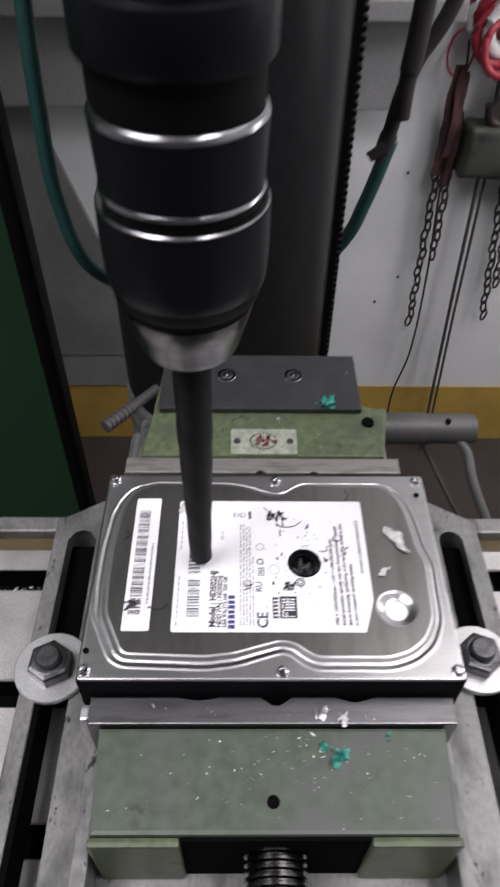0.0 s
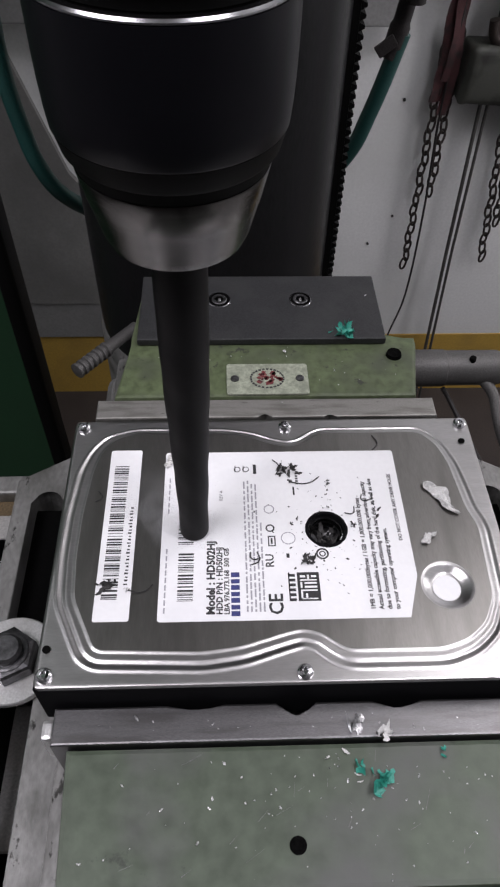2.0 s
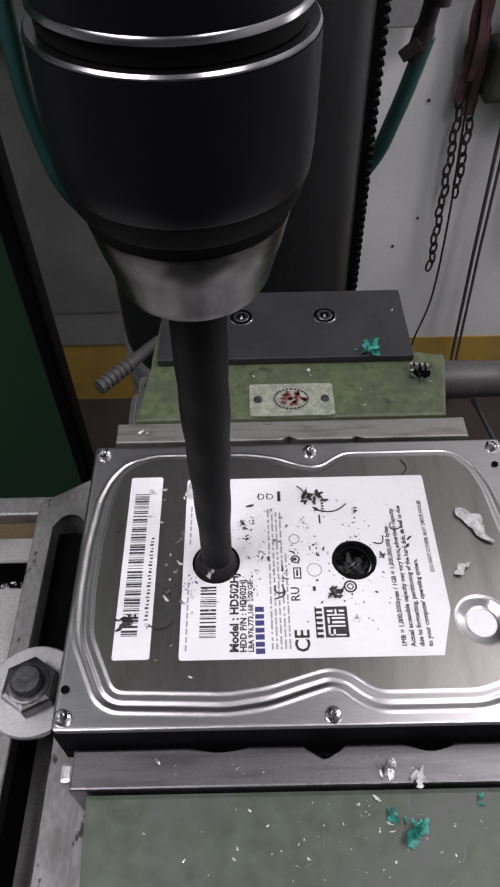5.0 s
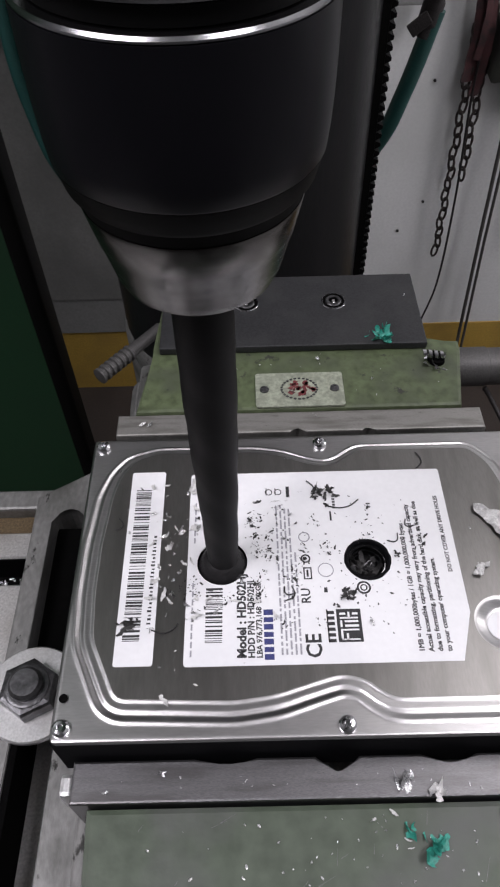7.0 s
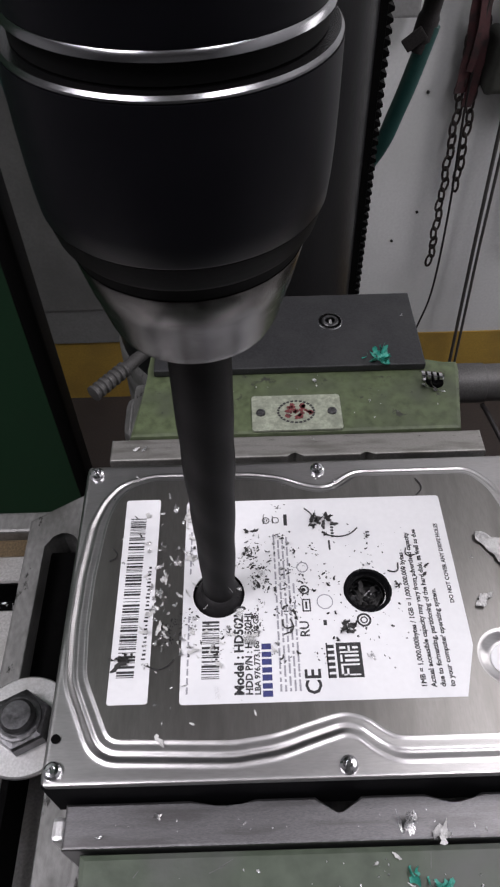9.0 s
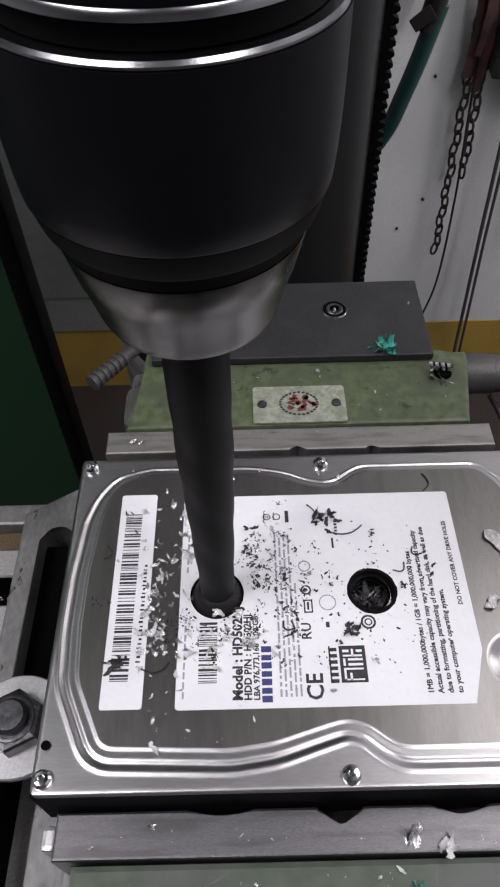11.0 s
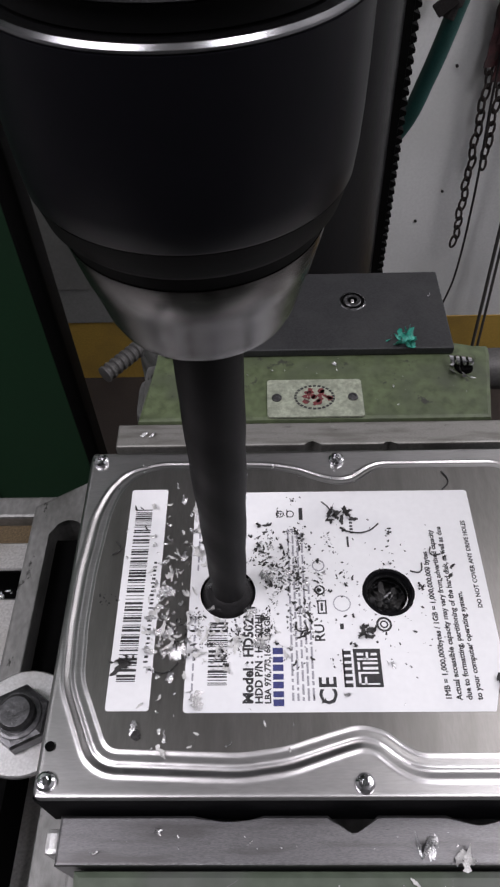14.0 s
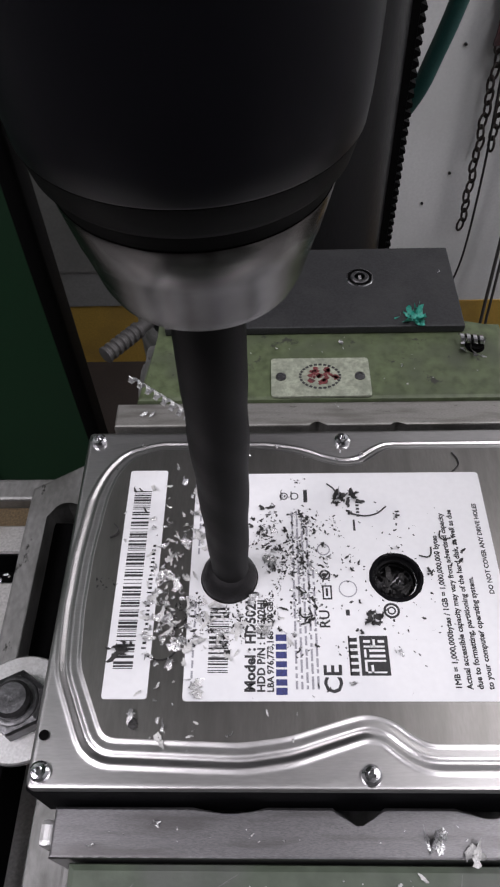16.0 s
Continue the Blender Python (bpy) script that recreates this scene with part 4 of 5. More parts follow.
for x0, x1, y0, y1 in ((0.0049, 0.0055, -0.0246, -0.0218), (0.0064, 0.0070, -0.0246, -0.0226), (0.0049, 0.0101, -0.0218, -0.0213), (0.0049, 0.0101, -0.0246, -0.0242), (0.0062, 0.0101, -0.0207, -0.0200), (0.0062, 0.0101, -0.0193, -0.0187),
                       (0.0049, 0.0055, -0.0207, -0.0187), (0.0072, 0.0078, -0.0181, -0.0161), (0.0049, 0.0101, -0.0182, -0.0177), (0.0049, 0.0066, -0.0170, -0.0163), (0.0085, 0.0101, -0.0170, -0.0163)):
    box(pale, x0, x1, y0, y1, INK + 0.000032, INK + 0.00005)
part("mark_gaps", pale, "label", lab2, "white gaps in the printed mark")
def printed_ring(x, y, r, w, name, mat="ink"):
    bm = bmesh.new()
    n = 28
    loops = [[bm.verts.new((x + q * math.cos(2 * math.pi * i / n), y + q * math.sin(2 * math.pi * i / n), z)) for i in range(n)] for q, z in ((r, INK), (r, INK + 0.00003), (r - w, INK + 0.00003), (r - w, INK))]
    for a, b in zip(loops, loops[1:]):
        for i in range(n):
            bm.faces.new((a[i], a[(i + 1) % n], b[(i + 1) % n], b[i]))
    return part(name, bm, mat, lab2, "round printed mark")


printed_ring(-0.0036, 0.0016, 0.0015, 0.0005, "round_mark")
printed_ring(-0.0036, 0.0092, 0.0018, 0.00035, "round_mark", "grey_ink")
printed_ring(0.0129, -0.0085, 0.0021, 0.0006, "round_mark")
printed_ring(0.0129, -0.0085, 0.0011, 0.0004, "round_mark")
printed_ring(0.0022, -0.0024, 0.0024, 0.0003, "round_mark", "grey_ink")
lettering("REV A", -0.0192, 0.0130, 0.0016, "ink", lab2)
lettering("RU", -0.0030, -0.0132, 0.0038, "ink", lab2, 0.00006)
bars([(0.0062, 0.0071, 0.0195 + 0.0011 * i, 0.0202 + 0.0011 * i) for i in range(5)] + [(0.0050, 0.0056, 0.0150, 0.0185), (0.0170, 0.0182, 0.0195, 0.0201), (0.0170, 0.0182, 0.0208, 0.0213)], "small_print", "ink", lab2, "short lines of small print")
bars([(-0.0376, -0.0371, -0.0285 + 0.0026 * i, -0.0266 + 0.0026 * i) for i in range(20) if i not in (9, 10, 11, 12, 13)], "small_print", "grey_ink", lab2, "row of tiny grey print")
for words, x in (("1MB = 1,000,000bytes / 1GB = 1,000,000,000 bytes", 0.0274), ("Actual accessible capacity may vary from advertised capacity", 0.0300),
                 ("due to formatting, partitioning of the hard disk, as well as due", 0.0325), ("to your computer operating system.", 0.0350)):
    lettering(words, x, -0.0285, 0.0020, "ink", lab2, 0.00007)
lettering("DO NOT COVER ANY DRIVE HOLES", 0.0398, -0.0040, 0.0017, "ink", lab2, 0.00006)
bars([(-0.0084, -0.0073, 0.0243, 0.0285), (-0.0149, -0.0146, 0.0252, 0.0280), (-0.0120, -0.0117, 0.0252, 0.0280)], "disposal_mark", "ink", lab2, "small printed disposal mark")
printed_ring(-0.0140, 0.0264, 0.0012, 0.0003, "round_mark")
printed_ring(-0.0110, 0.0264, 0.0012, 0.0003, "round_mark")

# the disc of cover and paper that the drill cuts free and pushes down
plug = thing("cut_disc", HOLE_B[0], HOLE_B[1], TOP - 0.0012, "round piece of the white label and cover under the drill", "offcut")
part("sheet_disc", lathe([(0.0, 0.0), (HOLE_B[2] - 0.0001, 0.0), (HOLE_B[2] - 0.0001, 0.0012), (0.0, 0.0012)], 40), "cover", plug)
part("paper_disc", lathe([(0.0, 0.00122), (HOLE_B[2] - 0.00002, 0.00122), (HOLE_B[2] - 0.00002, 0.00142), (0.0, 0.00142)], 40), "label", plug, "white paper disc")
pb = bmesh.new()
for x0, x1, y0, y1 in code_bars(-0.0050, 0.0000, -0.0052, 0.0062, 3):
    box(pb, x0 + 0.0, x1, y0, y1, 0.00143, 0.00146)
part("barcode", pb, "ink", plug, "printed barcode")

# ---- chuck and drill ----
chuck = thing("drill_chuck", AXIS[0], AXIS[1], 1.1167, "black keyless drill chuck holding a twist drill, spinning", "drill chuck")
k = mm
part("nose", lathe([(6.5 * k, 1 * k), (12.6 * k, 0), (14.2 * k, 0.8 * k), (15.2 * k, 3 * k), (17.0 * k, 10.0 * k), (17.2 * k, 10.3 * k), (18.7 * k, 16.8 * k), (18.7 * k, 17.4 * k), (14 * k, 17.4 * k)], 72), "nose", chuck, "bright steel nose with reflection streaks in its colour", 30)
part("neck", lathe([(14.5 * k, 17.5 * k), (18.6 * k, 17.5 * k), (19.0 * k, 20.0 * k), (14.5 * k, 20.0 * k)], 72), "rubber", chuck, "", 30)
part("cone", lathe([(17.0 * k, 20.1 * k), (19.6 * k, 20.1 * k), (20.5 * k, 21.2 * k), (21.5 * k, 25.0 * k), (17.0 * k, 25.0 * k)], 72), "rubber", chuck, "matt black lower cone", 30)
part("sleeve", lathe([(17.0 * k, 25.1 * k), (21.5 * k, 25.1 * k), (21.75 * k, 25.5 * k), (22.1 * k, 29.0 * k), (22.3 * k, 33 * k), (22.4 * k, 38 * k), (22.4 * k, 47.2 * k), (17 * k, 47.2 * k)], 72), "chuck", chuck, "smooth black sleeve", 30)
part("ring", lathe([(17 * k, 47.4 * k), (22.3 * k, 47.4 * k), (22.3 * k, 47.7 * k), (21.9 * k, 48.1 * k), (20.6 * k, 48.2 * k), (17 * k, 48.2 * k)], 72), "ring_steel", chuck, "polished ring", 30)
part("groove", lathe([(17 * k, 48.4 * k), (20.4 * k, 48.4 * k), (20.4 * k, 50.7 * k), (17 * k, 50.7 * k)], 72), "rubber", chuck, "", 30)
part("ring", lathe([(17 * k, 50.8 * k), (20.5 * k, 50.8 * k), (21.2 * k, 51.2 * k), (21.0 * k, 51.9 * k), (20.7 * k, 52.2 * k), (17 * k, 52.2 * k)], 72), "ring_steel", chuck, "polished ring", 30)
part("sleeve", lathe([(17 * k, 52.3 * k), (20.7 * k, 52.3 * k), (21.5 * k, 69.0 * k), (17 * k, 69.0 * k)], 72), "chuck", chuck, "smooth black sleeve", 30)
part("ring", lathe([(17 * k, 69.2 * k), (21.6 * k, 69.2 * k), (21.4 * k, 70.0 * k), (20.8 * k, 70.8 * k), (20.4 * k, 71.0 * k), (17 * k, 71.0 * k)], 72), "ring_steel", chuck, "polished ring", 30)
part("collar", lathe([(15 * k, 71.2 * k), (20.3 * k, 71.2 * k), (20.5 * k, 82.0 * k), (15 * k, 82.0 * k)], 72), "rubber", chuck, "", 30)
part("quill", lathe([(15 * k, 82.2 * k), (22.4 * k, 82.2 * k), (22.8 * k, 83.0 * k), (22.8 * k, 95.0 * k), (22.2 * k, 96.0 * k), (22.8 * k, 97.0 * k), (22.8 * k, 445 * k), (0, 445 * k)], 72), "chuck", chuck, "black steel quill", 30)
for a in (0, 120, 240):
    j = boxed(4.6 * k, 11.0 * k, -2.6 * k, 2.6 * k, -1.6 * k, 6 * k, 0.6 * k)
    o = part("jaw", j, "nose", chuck, "steel gripping jaw")
    o.rotation_euler = (0, 0, radians(a))


def twist_drill(r, length):
    """Two helical flutes, a margin and a 118 degree point; it points down."""
    bm = bmesh.new()
    n, steps, rings = 36, 110, []
    for s in range(steps + 1):
        z = -length + 0.0036 + (length - 0.0036 + 0.004) * s / steps
        turn = -2 * math.pi * (z + length) / 0.040
        fade = min(1.0, max(0.0, (-0.018 - z) / 0.012))
        ring = []
        q = r * float(np.interp(z, [-length, -0.095, -0.040], [0.75, 0.78, 1.0]))
        for i in range(n):
            a = 2 * math.pi * i / n
            u = abs(((a % math.pi) - math.pi / 2) / (math.pi / 2))
            cut = max(0.0, 1 - u / 0.62) ** 0.7
            ring.append(bm.verts.new((q * (1 - 0.045 * cut * fade) * math.cos(a + turn), q * (1 - 0.045 * cut * fade) * math.sin(a + turn), z)))
        rings.append(ring)
    tip = bm.verts.new((0, 0, -length))
    for a, b in zip(rings, rings[1:]):
        for i in range(n):
            bm.faces.new((a[i], a[(i + 1) % n], b[(i + 1) % n], b[i]))
    for i in range(n):
        bm.faces.new((tip, rings[0][(i + 1) % n], rings[0][i]))
    bm.faces.new(rings[-1])
    return bm


part("drill_bit", twist_drill(0.0062, 0.1155), "bit", chuck, "dark steel twist drill", 40)

# torn metal that the drill drags round in the hole
rag = thing("swarf_ring", HOLE_B[0], HOLE_B[1], TOP - 0.006, "dark ring of torn burnt metal turning round the drill", "swarf")
rb = lathe([(0.0030, 0.0046), (0.0050, 0.0040), (0.0058, 0.0026), (0.0066, 0.0012), (0.0071, 0.0000), (0.0073, -0.0010), (0.0073, -0.0024), (0.0060, -0.0030), (0.0030, -0.0030)], 44)
rr_ = random.Random(3)
for v in rb.verts:
    v.co.z += rr_.uniform(-0.00025, 0.00025)
    v.co.x *= 1 + rr_.uniform(-0.012, 0.012)
part("ragged_ring", rb, "rag", rag, "", 60)

# ---- chips, shreds and curls ----
def flake_mesh(seed, length, width, curl, twist, mat):
    """A torn, curled sliver of sheet with ragged edges and real thickness, lying on z = 0."""
    rng = random.Random(seed)
    bm = bmesh.new()
    n, rows = 9, []
    bend, a = curl * rng.uniform(0.6, 1.3), 0.0
    p = Vector((-length / 2, 0, 0))
    for i in range(n):
        w = width * (0.35 + 0.65 * math.sin(math.pi * (i + 0.6) / n)) * rng.uniform(0.6, 1.2)
        tw = twist * i / n
        side = Vector((-math.sin(a) * 0.2, math.cos(tw), math.sin(tw)))
        off = rng.uniform(-0.25, 0.25) * width
        rows.append([bm.verts.new(p + side * (q * w + off)) for q in (-0.5, 0.05, 0.5)])
        p = p + Vector((math.cos(a), 0, math.sin(a))) * (length / (n - 1))
        a += bend / n
    for u, v in zip(rows, rows[1:]):
        for k in range(2):
            bm.faces.new((u[k], u[k + 1], v[k + 1], v[k]))
    g = bmesh.ops.extrude_face_region(bm, geom=list(bm.faces))
    bmesh.ops.translate(bm, vec=(0, 0, 0.00014), verts=[v for v in g["geom"] if isinstance(v, bmesh.types.BMVert)])
    low = min(v.co.z for v in bm.verts)
    bmesh.ops.translate(bm, vec=(0, 0, -low), verts=bm.verts)
    bmesh.ops.recalc_face_normals(bm, faces=bm.faces)
    me = bpy.data.meshes.new("chip")
    bm.to_mesh(me)
    bm.free()
    me.materials.append(M[mat])
    return me


def curl_mesh(turns, r, width, pitch_, mat, taper=0.3):
    """A helical ribbon of swarf along +x."""
    bm = bmesh.new()
    n, rows = int(turns * 14), []
    for i in range(n + 1):
        a = 2 * math.pi * i / 14
        rr = r * (1 - taper * i / n)
        x = pitch_ * i / 14
        rows.append([bm.verts.new((x + q * width, rr * math.cos(a) * s, rr * math.sin(a) * s)) for q, s in ((-0.5, 1), (0.5, 1), (0.5, 0.9), (-0.5, 0.9))])
    for u, v in zip(rows, rows[1:]):
        for k in range(4):
            bm.faces.new((u[k], u[(k + 1) % 4], v[(k + 1) % 4], v[k]))
    bmesh.ops.recalc_face_normals(bm, faces=bm.faces)
    me = bpy.data.meshes.new("curl")
    bm.to_mesh(me)
    bm.free()
    me.materials.append(M[mat])
    return me


FLAKES = {}
for kind, mat, count in (("metal", "flake", 9), ("soot", "soot", 8), ("paper", "paper_bit", 6), ("teal", "teal", 5)):
    rk = random.Random(len(kind) * 7 + count)
    FLAKES[kind] = [flake_mesh(100 * count + i, rk.uniform(0.0026, 0.0050), rk.uniform(0.0006, 0.0014) * (2.2 if i % 3 == 0 else 1.0), rk.uniform(0.6, 2.4), rk.uniform(-2.2, 2.2), mat) for i in range(count)]
KINDS = dict(metal=("metal_chip", "small bright aluminium chip torn up by the drill", "chip", "metal chips"),
             soot=("burnt_chip", "small dark burnt chip torn up by the drill", "chip", "burnt chips"),
             paper=("paper_shred", "small torn white shred of the label", "shred", "paper shreds"),
             teal=("plastic_curl", "small curled teal plastic shaving", "shaving", "teal shavings"))


def chip(kind, i, m, size=1.0, label=""):
    name, text, cat, group = KINDS[kind]
    ob = new(name, FLAKES[kind][i % len(FLAKES[kind])])
    tagged(ob, label or text, cat, group)
    ob.matrix_world = m @ Matrix.Scale(size, 4)
    return ob




def torn_shred(name, x, y, rz, length, width, seed, label):
    """A crumpled torn strip of the label, pointed at both ends and wide in the middle."""
    rng, bm, rows = random.Random(seed), bmesh.new(), []
    n = 16
    for i in range(n + 1):
        u = i / n
        w = width * (0.10 + math.sin(math.pi * u ** 0.7) ** 0.8) * rng.uniform(0.75, 1.15)
        sway = 0.18 * width * math.sin(u * 9 + seed)
        rows.append([bm.verts.new(((u - 0.5) * length, sway + q * w, 0.0004 + 0.0022 * abs(noise.noise(Vector((u * 5 + seed, q * 2.5, seed)))) + 0.0010 * abs(noise.noise(Vector((u * 17, q * 9, seed + 3)))))) for q in (-0.5, -0.25, 0.0, 0.25, 0.5)])
    for a, b in zip(rows, rows[1:]):
        for c in range(4):
            bm.faces.new((a[c], a[c + 1], b[c + 1], b[c]))
    g = bmesh.ops.extrude_face_region(bm, geom=list(bm.faces))
    bmesh.ops.translate(bm, vec=(0, 0, -0.0002), verts=[v for v in g["geom"] if isinstance(v, bmesh.types.BMVert)])
    ob = part(name, bm, "paper_bit")
    ob.matrix_world = pose(x, y, TOP + 0.0001, 0, 0, rz)
    return tagged(ob, label, "shred", "torn label shreds")


torn_shred("label_shred", 0.0560, 0.0128, -58, 0.0168, 0.0050, 4, "large crumpled white shred torn from the label")
torn_shred("label_shred", 0.0484, -0.0034, 38, 0.0066, 0.0026, 9, "small crumpled white shred torn from the label")
torn_shred("label_shred", -0.0378, 0.0300, 80, 0.0060, 0.0024, 13, "small white shred peeling off the label's corner")


def speck_mesh(seed, spread, mat):
    """A pinch of fine crumbs thrown together."""
    rng, bm = random.Random(seed), bmesh.new()
    for _ in range(12):
        x, y, r, a0 = rng.gauss(0, spread), rng.gauss(0, spread), rng.choice((0.00010, 0.00014, 0.0002, 0.0003)), rng.uniform(0, 6.28)
        el = rng.uniform(1, 2.8)
        low = [bm.verts.new((x + r * el * math.cos(c) * math.cos(a0) - r * math.sin(c) * math.sin(a0), y + r * el * math.cos(c) * math.sin(a0) + r * math.sin(c) * math.cos(a0), 0)) for c in (0.2, 1.5, 2.9, 4.0, 5.3)]
        top = bm.verts.new((x, y, r * 0.6))
        for c in range(5):
            bm.faces.new((low[c], low[(c + 1) % 5], top))
    me = bpy.data.meshes.new("crumbs")
    bm.to_mesh(me)
    bm.free()
    me.materials.append(M[mat])
    return me


FLAKES["crumbs"] = [speck_mesh(40 + i, 0.0013, "soot") for i in range(7)]
KINDS["crumbs"] = ("burnt_crumbs", "pinch of fine dark burnt crumbs on the label", "crumbs", "burnt crumbs")
rc_ = random.Random(21)
# what lies there from the start
for i in range(7):
    chip("soot", i, pose(HOLE_A[0] + 0.0036 * math.cos(i * 0.9), HOLE_A[1] + 0.0036 * math.sin(i * 0.9), TOP - 0.0062 + 0.0004 * i, 25 - 9 * i, 20 - 7 * i, 50 * i), 1.5, "crumpled metal chip lying inside the drilled hole")
for kind, x, y, z, size, n, spread in (("soot", 0.0040, 0.0240, TOP, 1.05, 13, 0.0040),
                                       ("soot", 0.0165, 0.0200, TOP, 0.5, 2, 0.001), ("soot", -0.0545, -0.0190, TOP, 1.0, 5, 0.0030), ("metal", -0.0480, -0.0205, TOP, 0.7, 3, 0.0022),
                                       ("soot", 0.0082, -0.0100, TOP, 0.9, 7, 0.0028), ("soot", 0.0060, 0.0030, TOP, 0.6, 3, 0.003), ("soot", 0.0310, 0.0070, TOP, 0.55, 5, 0.006),
                                       ("soot", 0.0235, 0.0020, TOP, 0.6, 3, 0.0015), ("soot", 0.0150, 0.0090, TOP, 0.5, 4, 0.0030),
                                       ("metal", 0.0180, -0.0580, 0.988, 2.0, 3, 0.0014), ("paper", 0.0262, -0.0620, 0.988, 2.0, 3, 0.0020), ("metal", -0.0445, -0.0556, 0.988, 0.7, 2, 0.001),
                                       ("teal", 0.0235, -0.0735, 0.986, 1.5, 10, 0.0026), ("teal", 0.0200, -0.0685, 0.986, 1.1, 4, 0.003), ("teal", 0.0435, -0.0665, 0.986, 0.8, 2, 0.002),
                                       ("teal", 0.0335, 0.1050, 0.9946, 1.5, 18, 0.0044), ("metal", 0.0090, 0.0965, 0.9915, 0.5, 3, 0.003), ("metal", 0.0470, 0.1300, 0.9946, 0.8, 1, 0.0),
                                       ("paper", 0.0140, -0.0715, 0.986, 0.7, 4, 0.006), ("metal", 0.006, 0.0690, 0.990, 0.5, 2, 0.002), ("metal", 0.030, 0.083, 0.991, 0.5, 2, 0.004)):
    for i in range(n):
        a, r = rc_.uniform(0, 6.28), spread * math.sqrt(rc_.random())
        chip(kind, rc_.randrange(20), pose(x + r * math.cos(a), y + r * math.sin(a), z + 0.00025, rc_.uniform(-12, 12), rc_.uniform(-12, 12), rc_.uniform(0, 360)), size * rc_.uniform(0.6, 1.15))
for x, y, z, rz, s, lab in ((0.0095, 0.0205, TOP + 0.0004, 10, 1.2, "thin dark curved hair of swarf"), (0.0365, 0.0375, TOP + 0.0004, 80, 0.8, "thin dark curved hair of swarf"), (-0.0450, -0.0205, TOP + 0.0004, 10, 0.9, "thin dark curved hair of swarf"), (-0.0085, -0.0105, TOP + 0.0004, 62, 0.6, "short dark curved hair of swarf"), (-0.0095, -0.0095, TOP + 0.0006, -40, 0.45, "short dark curved hair of swarf"), (-0.0610, 0.0150, TOP + 0.0004, 75, 0.5, "short dark curved hair of swarf"), (0.0000, 0.0270, TOP + 0.0004, 95, 0.8, "thin dark curved hair of swarf"), (0.0240, 0.0075, TOP + 0.0004, 30, 0.5, "short dark curved hair of swarf"), (0.0290, 0.0130, TOP + 0.0004, -50, 0.4, "short dark curved hair of swarf")):
    hair = tube(smooth_path([(-0.0040 * s, 0.0008, 0.0), (-0.001 * s, -0.0008, 0.0002), (0.002 * s, -0.0005, 0.0), (0.0045 * s, 0.0012, 0.0001)], 5), 0.00022, 5)
    h = part("swarf_hair", hair, "soot")
    h.matrix_world = pose(x, y, z, 0, 0, rz)
    tagged(h, lab, "swarf", "swarf hairs")


def dust(name, zone, count, lo, hi, mat, label, seed, z, dens=None):
    """Many tiny flat grains over a stretch of surface, as one stuff object."""
    rng, bm = random.Random(seed), bmesh.new()
    made = 0
    while made < count:
        x, y = rng.gauss(zone[0], zone[2]), rng.gauss(zone[1], zone[3])
        if dens and not dens(x, y):
            continue
        r, a0 = rng.uniform(lo, hi) * rng.choice((0.5, 0.7, 1.0)), rng.uniform(0, 6.28)
        el = rng.uniform(1, 2.4)
        pts = []
        for k2 in range(5):
            b = k2 * 1.257 + rng.uniform(-0.3, 0.3)
            u, v = r * el * math.cos(b), r * math.sin(b)
            pts.append((x + u * math.cos(a0) - v * math.sin(a0), y + u * math.sin(a0) + v * math.cos(a0)))
        h = r * rng.uniform(0.3, 0.7)
        low, top = [bm.verts.new((px, py, z)) for px, py in pts], bm.verts.new((x, y, z + h))
        for k2 in range(5):
            bm.faces.new((low[k2], low[(k2 + 1) % 5], top))
        made += 1
    return tagged(part(name, bm, mat), label, "dust", "", "stuff")


clear = lambda x, y: math.hypot(x - HOLE_A[0], y - HOLE_A[1]) > 0.0066 and math.hypot(x - HOLE_B[0], y - HOLE_B[1]) > 0.0086
dust("metal_dust", (0.0160, 0.0, 0.0085, 0.0095), 110, 0.00012, 0.00042, "soot", "dark metal dust scattered round the drilled hole", 31, TOP + 0.0002, clear)
dust("metal_dust", (0.008, -0.078, 0.034, 0.011), 90, 0.00012, 0.0004, "flake", "fine pale chips strewn over the green jaw", 32, 0.9862, lambda x, y: abs(x) < 0.060 and -0.098 < y < -0.066)
dust("metal_dust", (0.004, 0.086, 0.030, 0.010), 16, 0.00012, 0.0004, "flake", "fine pale chips strewn over the fixed jaw", 33, 0.9913, lambda x, y: abs(x) < 0.056 and 0.073 < y < 0.0965 and not (-0.019 < x < 0.018 and y < 0.091))
dust("metal_dust", (0.0, -0.057, 0.04, 0.0025), 22, 0.00012, 0.0003, "flake", "fine pale chips on the steel jaw", 34, 0.9881, lambda x, y: abs(x) < 0.066 and -0.061 < y < -0.0555)
dust("metal_dust", (-0.140, 0.0535, 0.012, 0.003), 60, 0.0003, 0.0011, "flake", "pale chips fallen into the slot of the table", 35, TABLE - 0.0163, lambda x, y: abs(y - 0.0535) < 0.0050)

# scratches in the paint of the moving jaw
scr = bmesh.new()
rs_ = random.Random(8)
for i in range(20):
    x, y, a, L = rs_.uniform(-0.058, 0.058), rs_.uniform(-0.096, -0.067), rs_.uniform(0.2, 1.6), rs_.uniform(0.001, 0.006)
    w = rs_.uniform(0.00005, 0.00011)
    c, s = math.cos(a), math.sin(a)
    prism([(x - s * w, y + c * w), (x + s * w, y - c * w), (x + c * L + s * w * 0.3, y + s * L - c * w * 0.3), (x + c * L - s * w * 0.3, y + s * L + c * w * 0.3)], Z(0.98602), Z(0.98607), scr)
tagged(part("scratch", scr, "steel", moving, "bright scratches in the green paint"), kind="stuff")

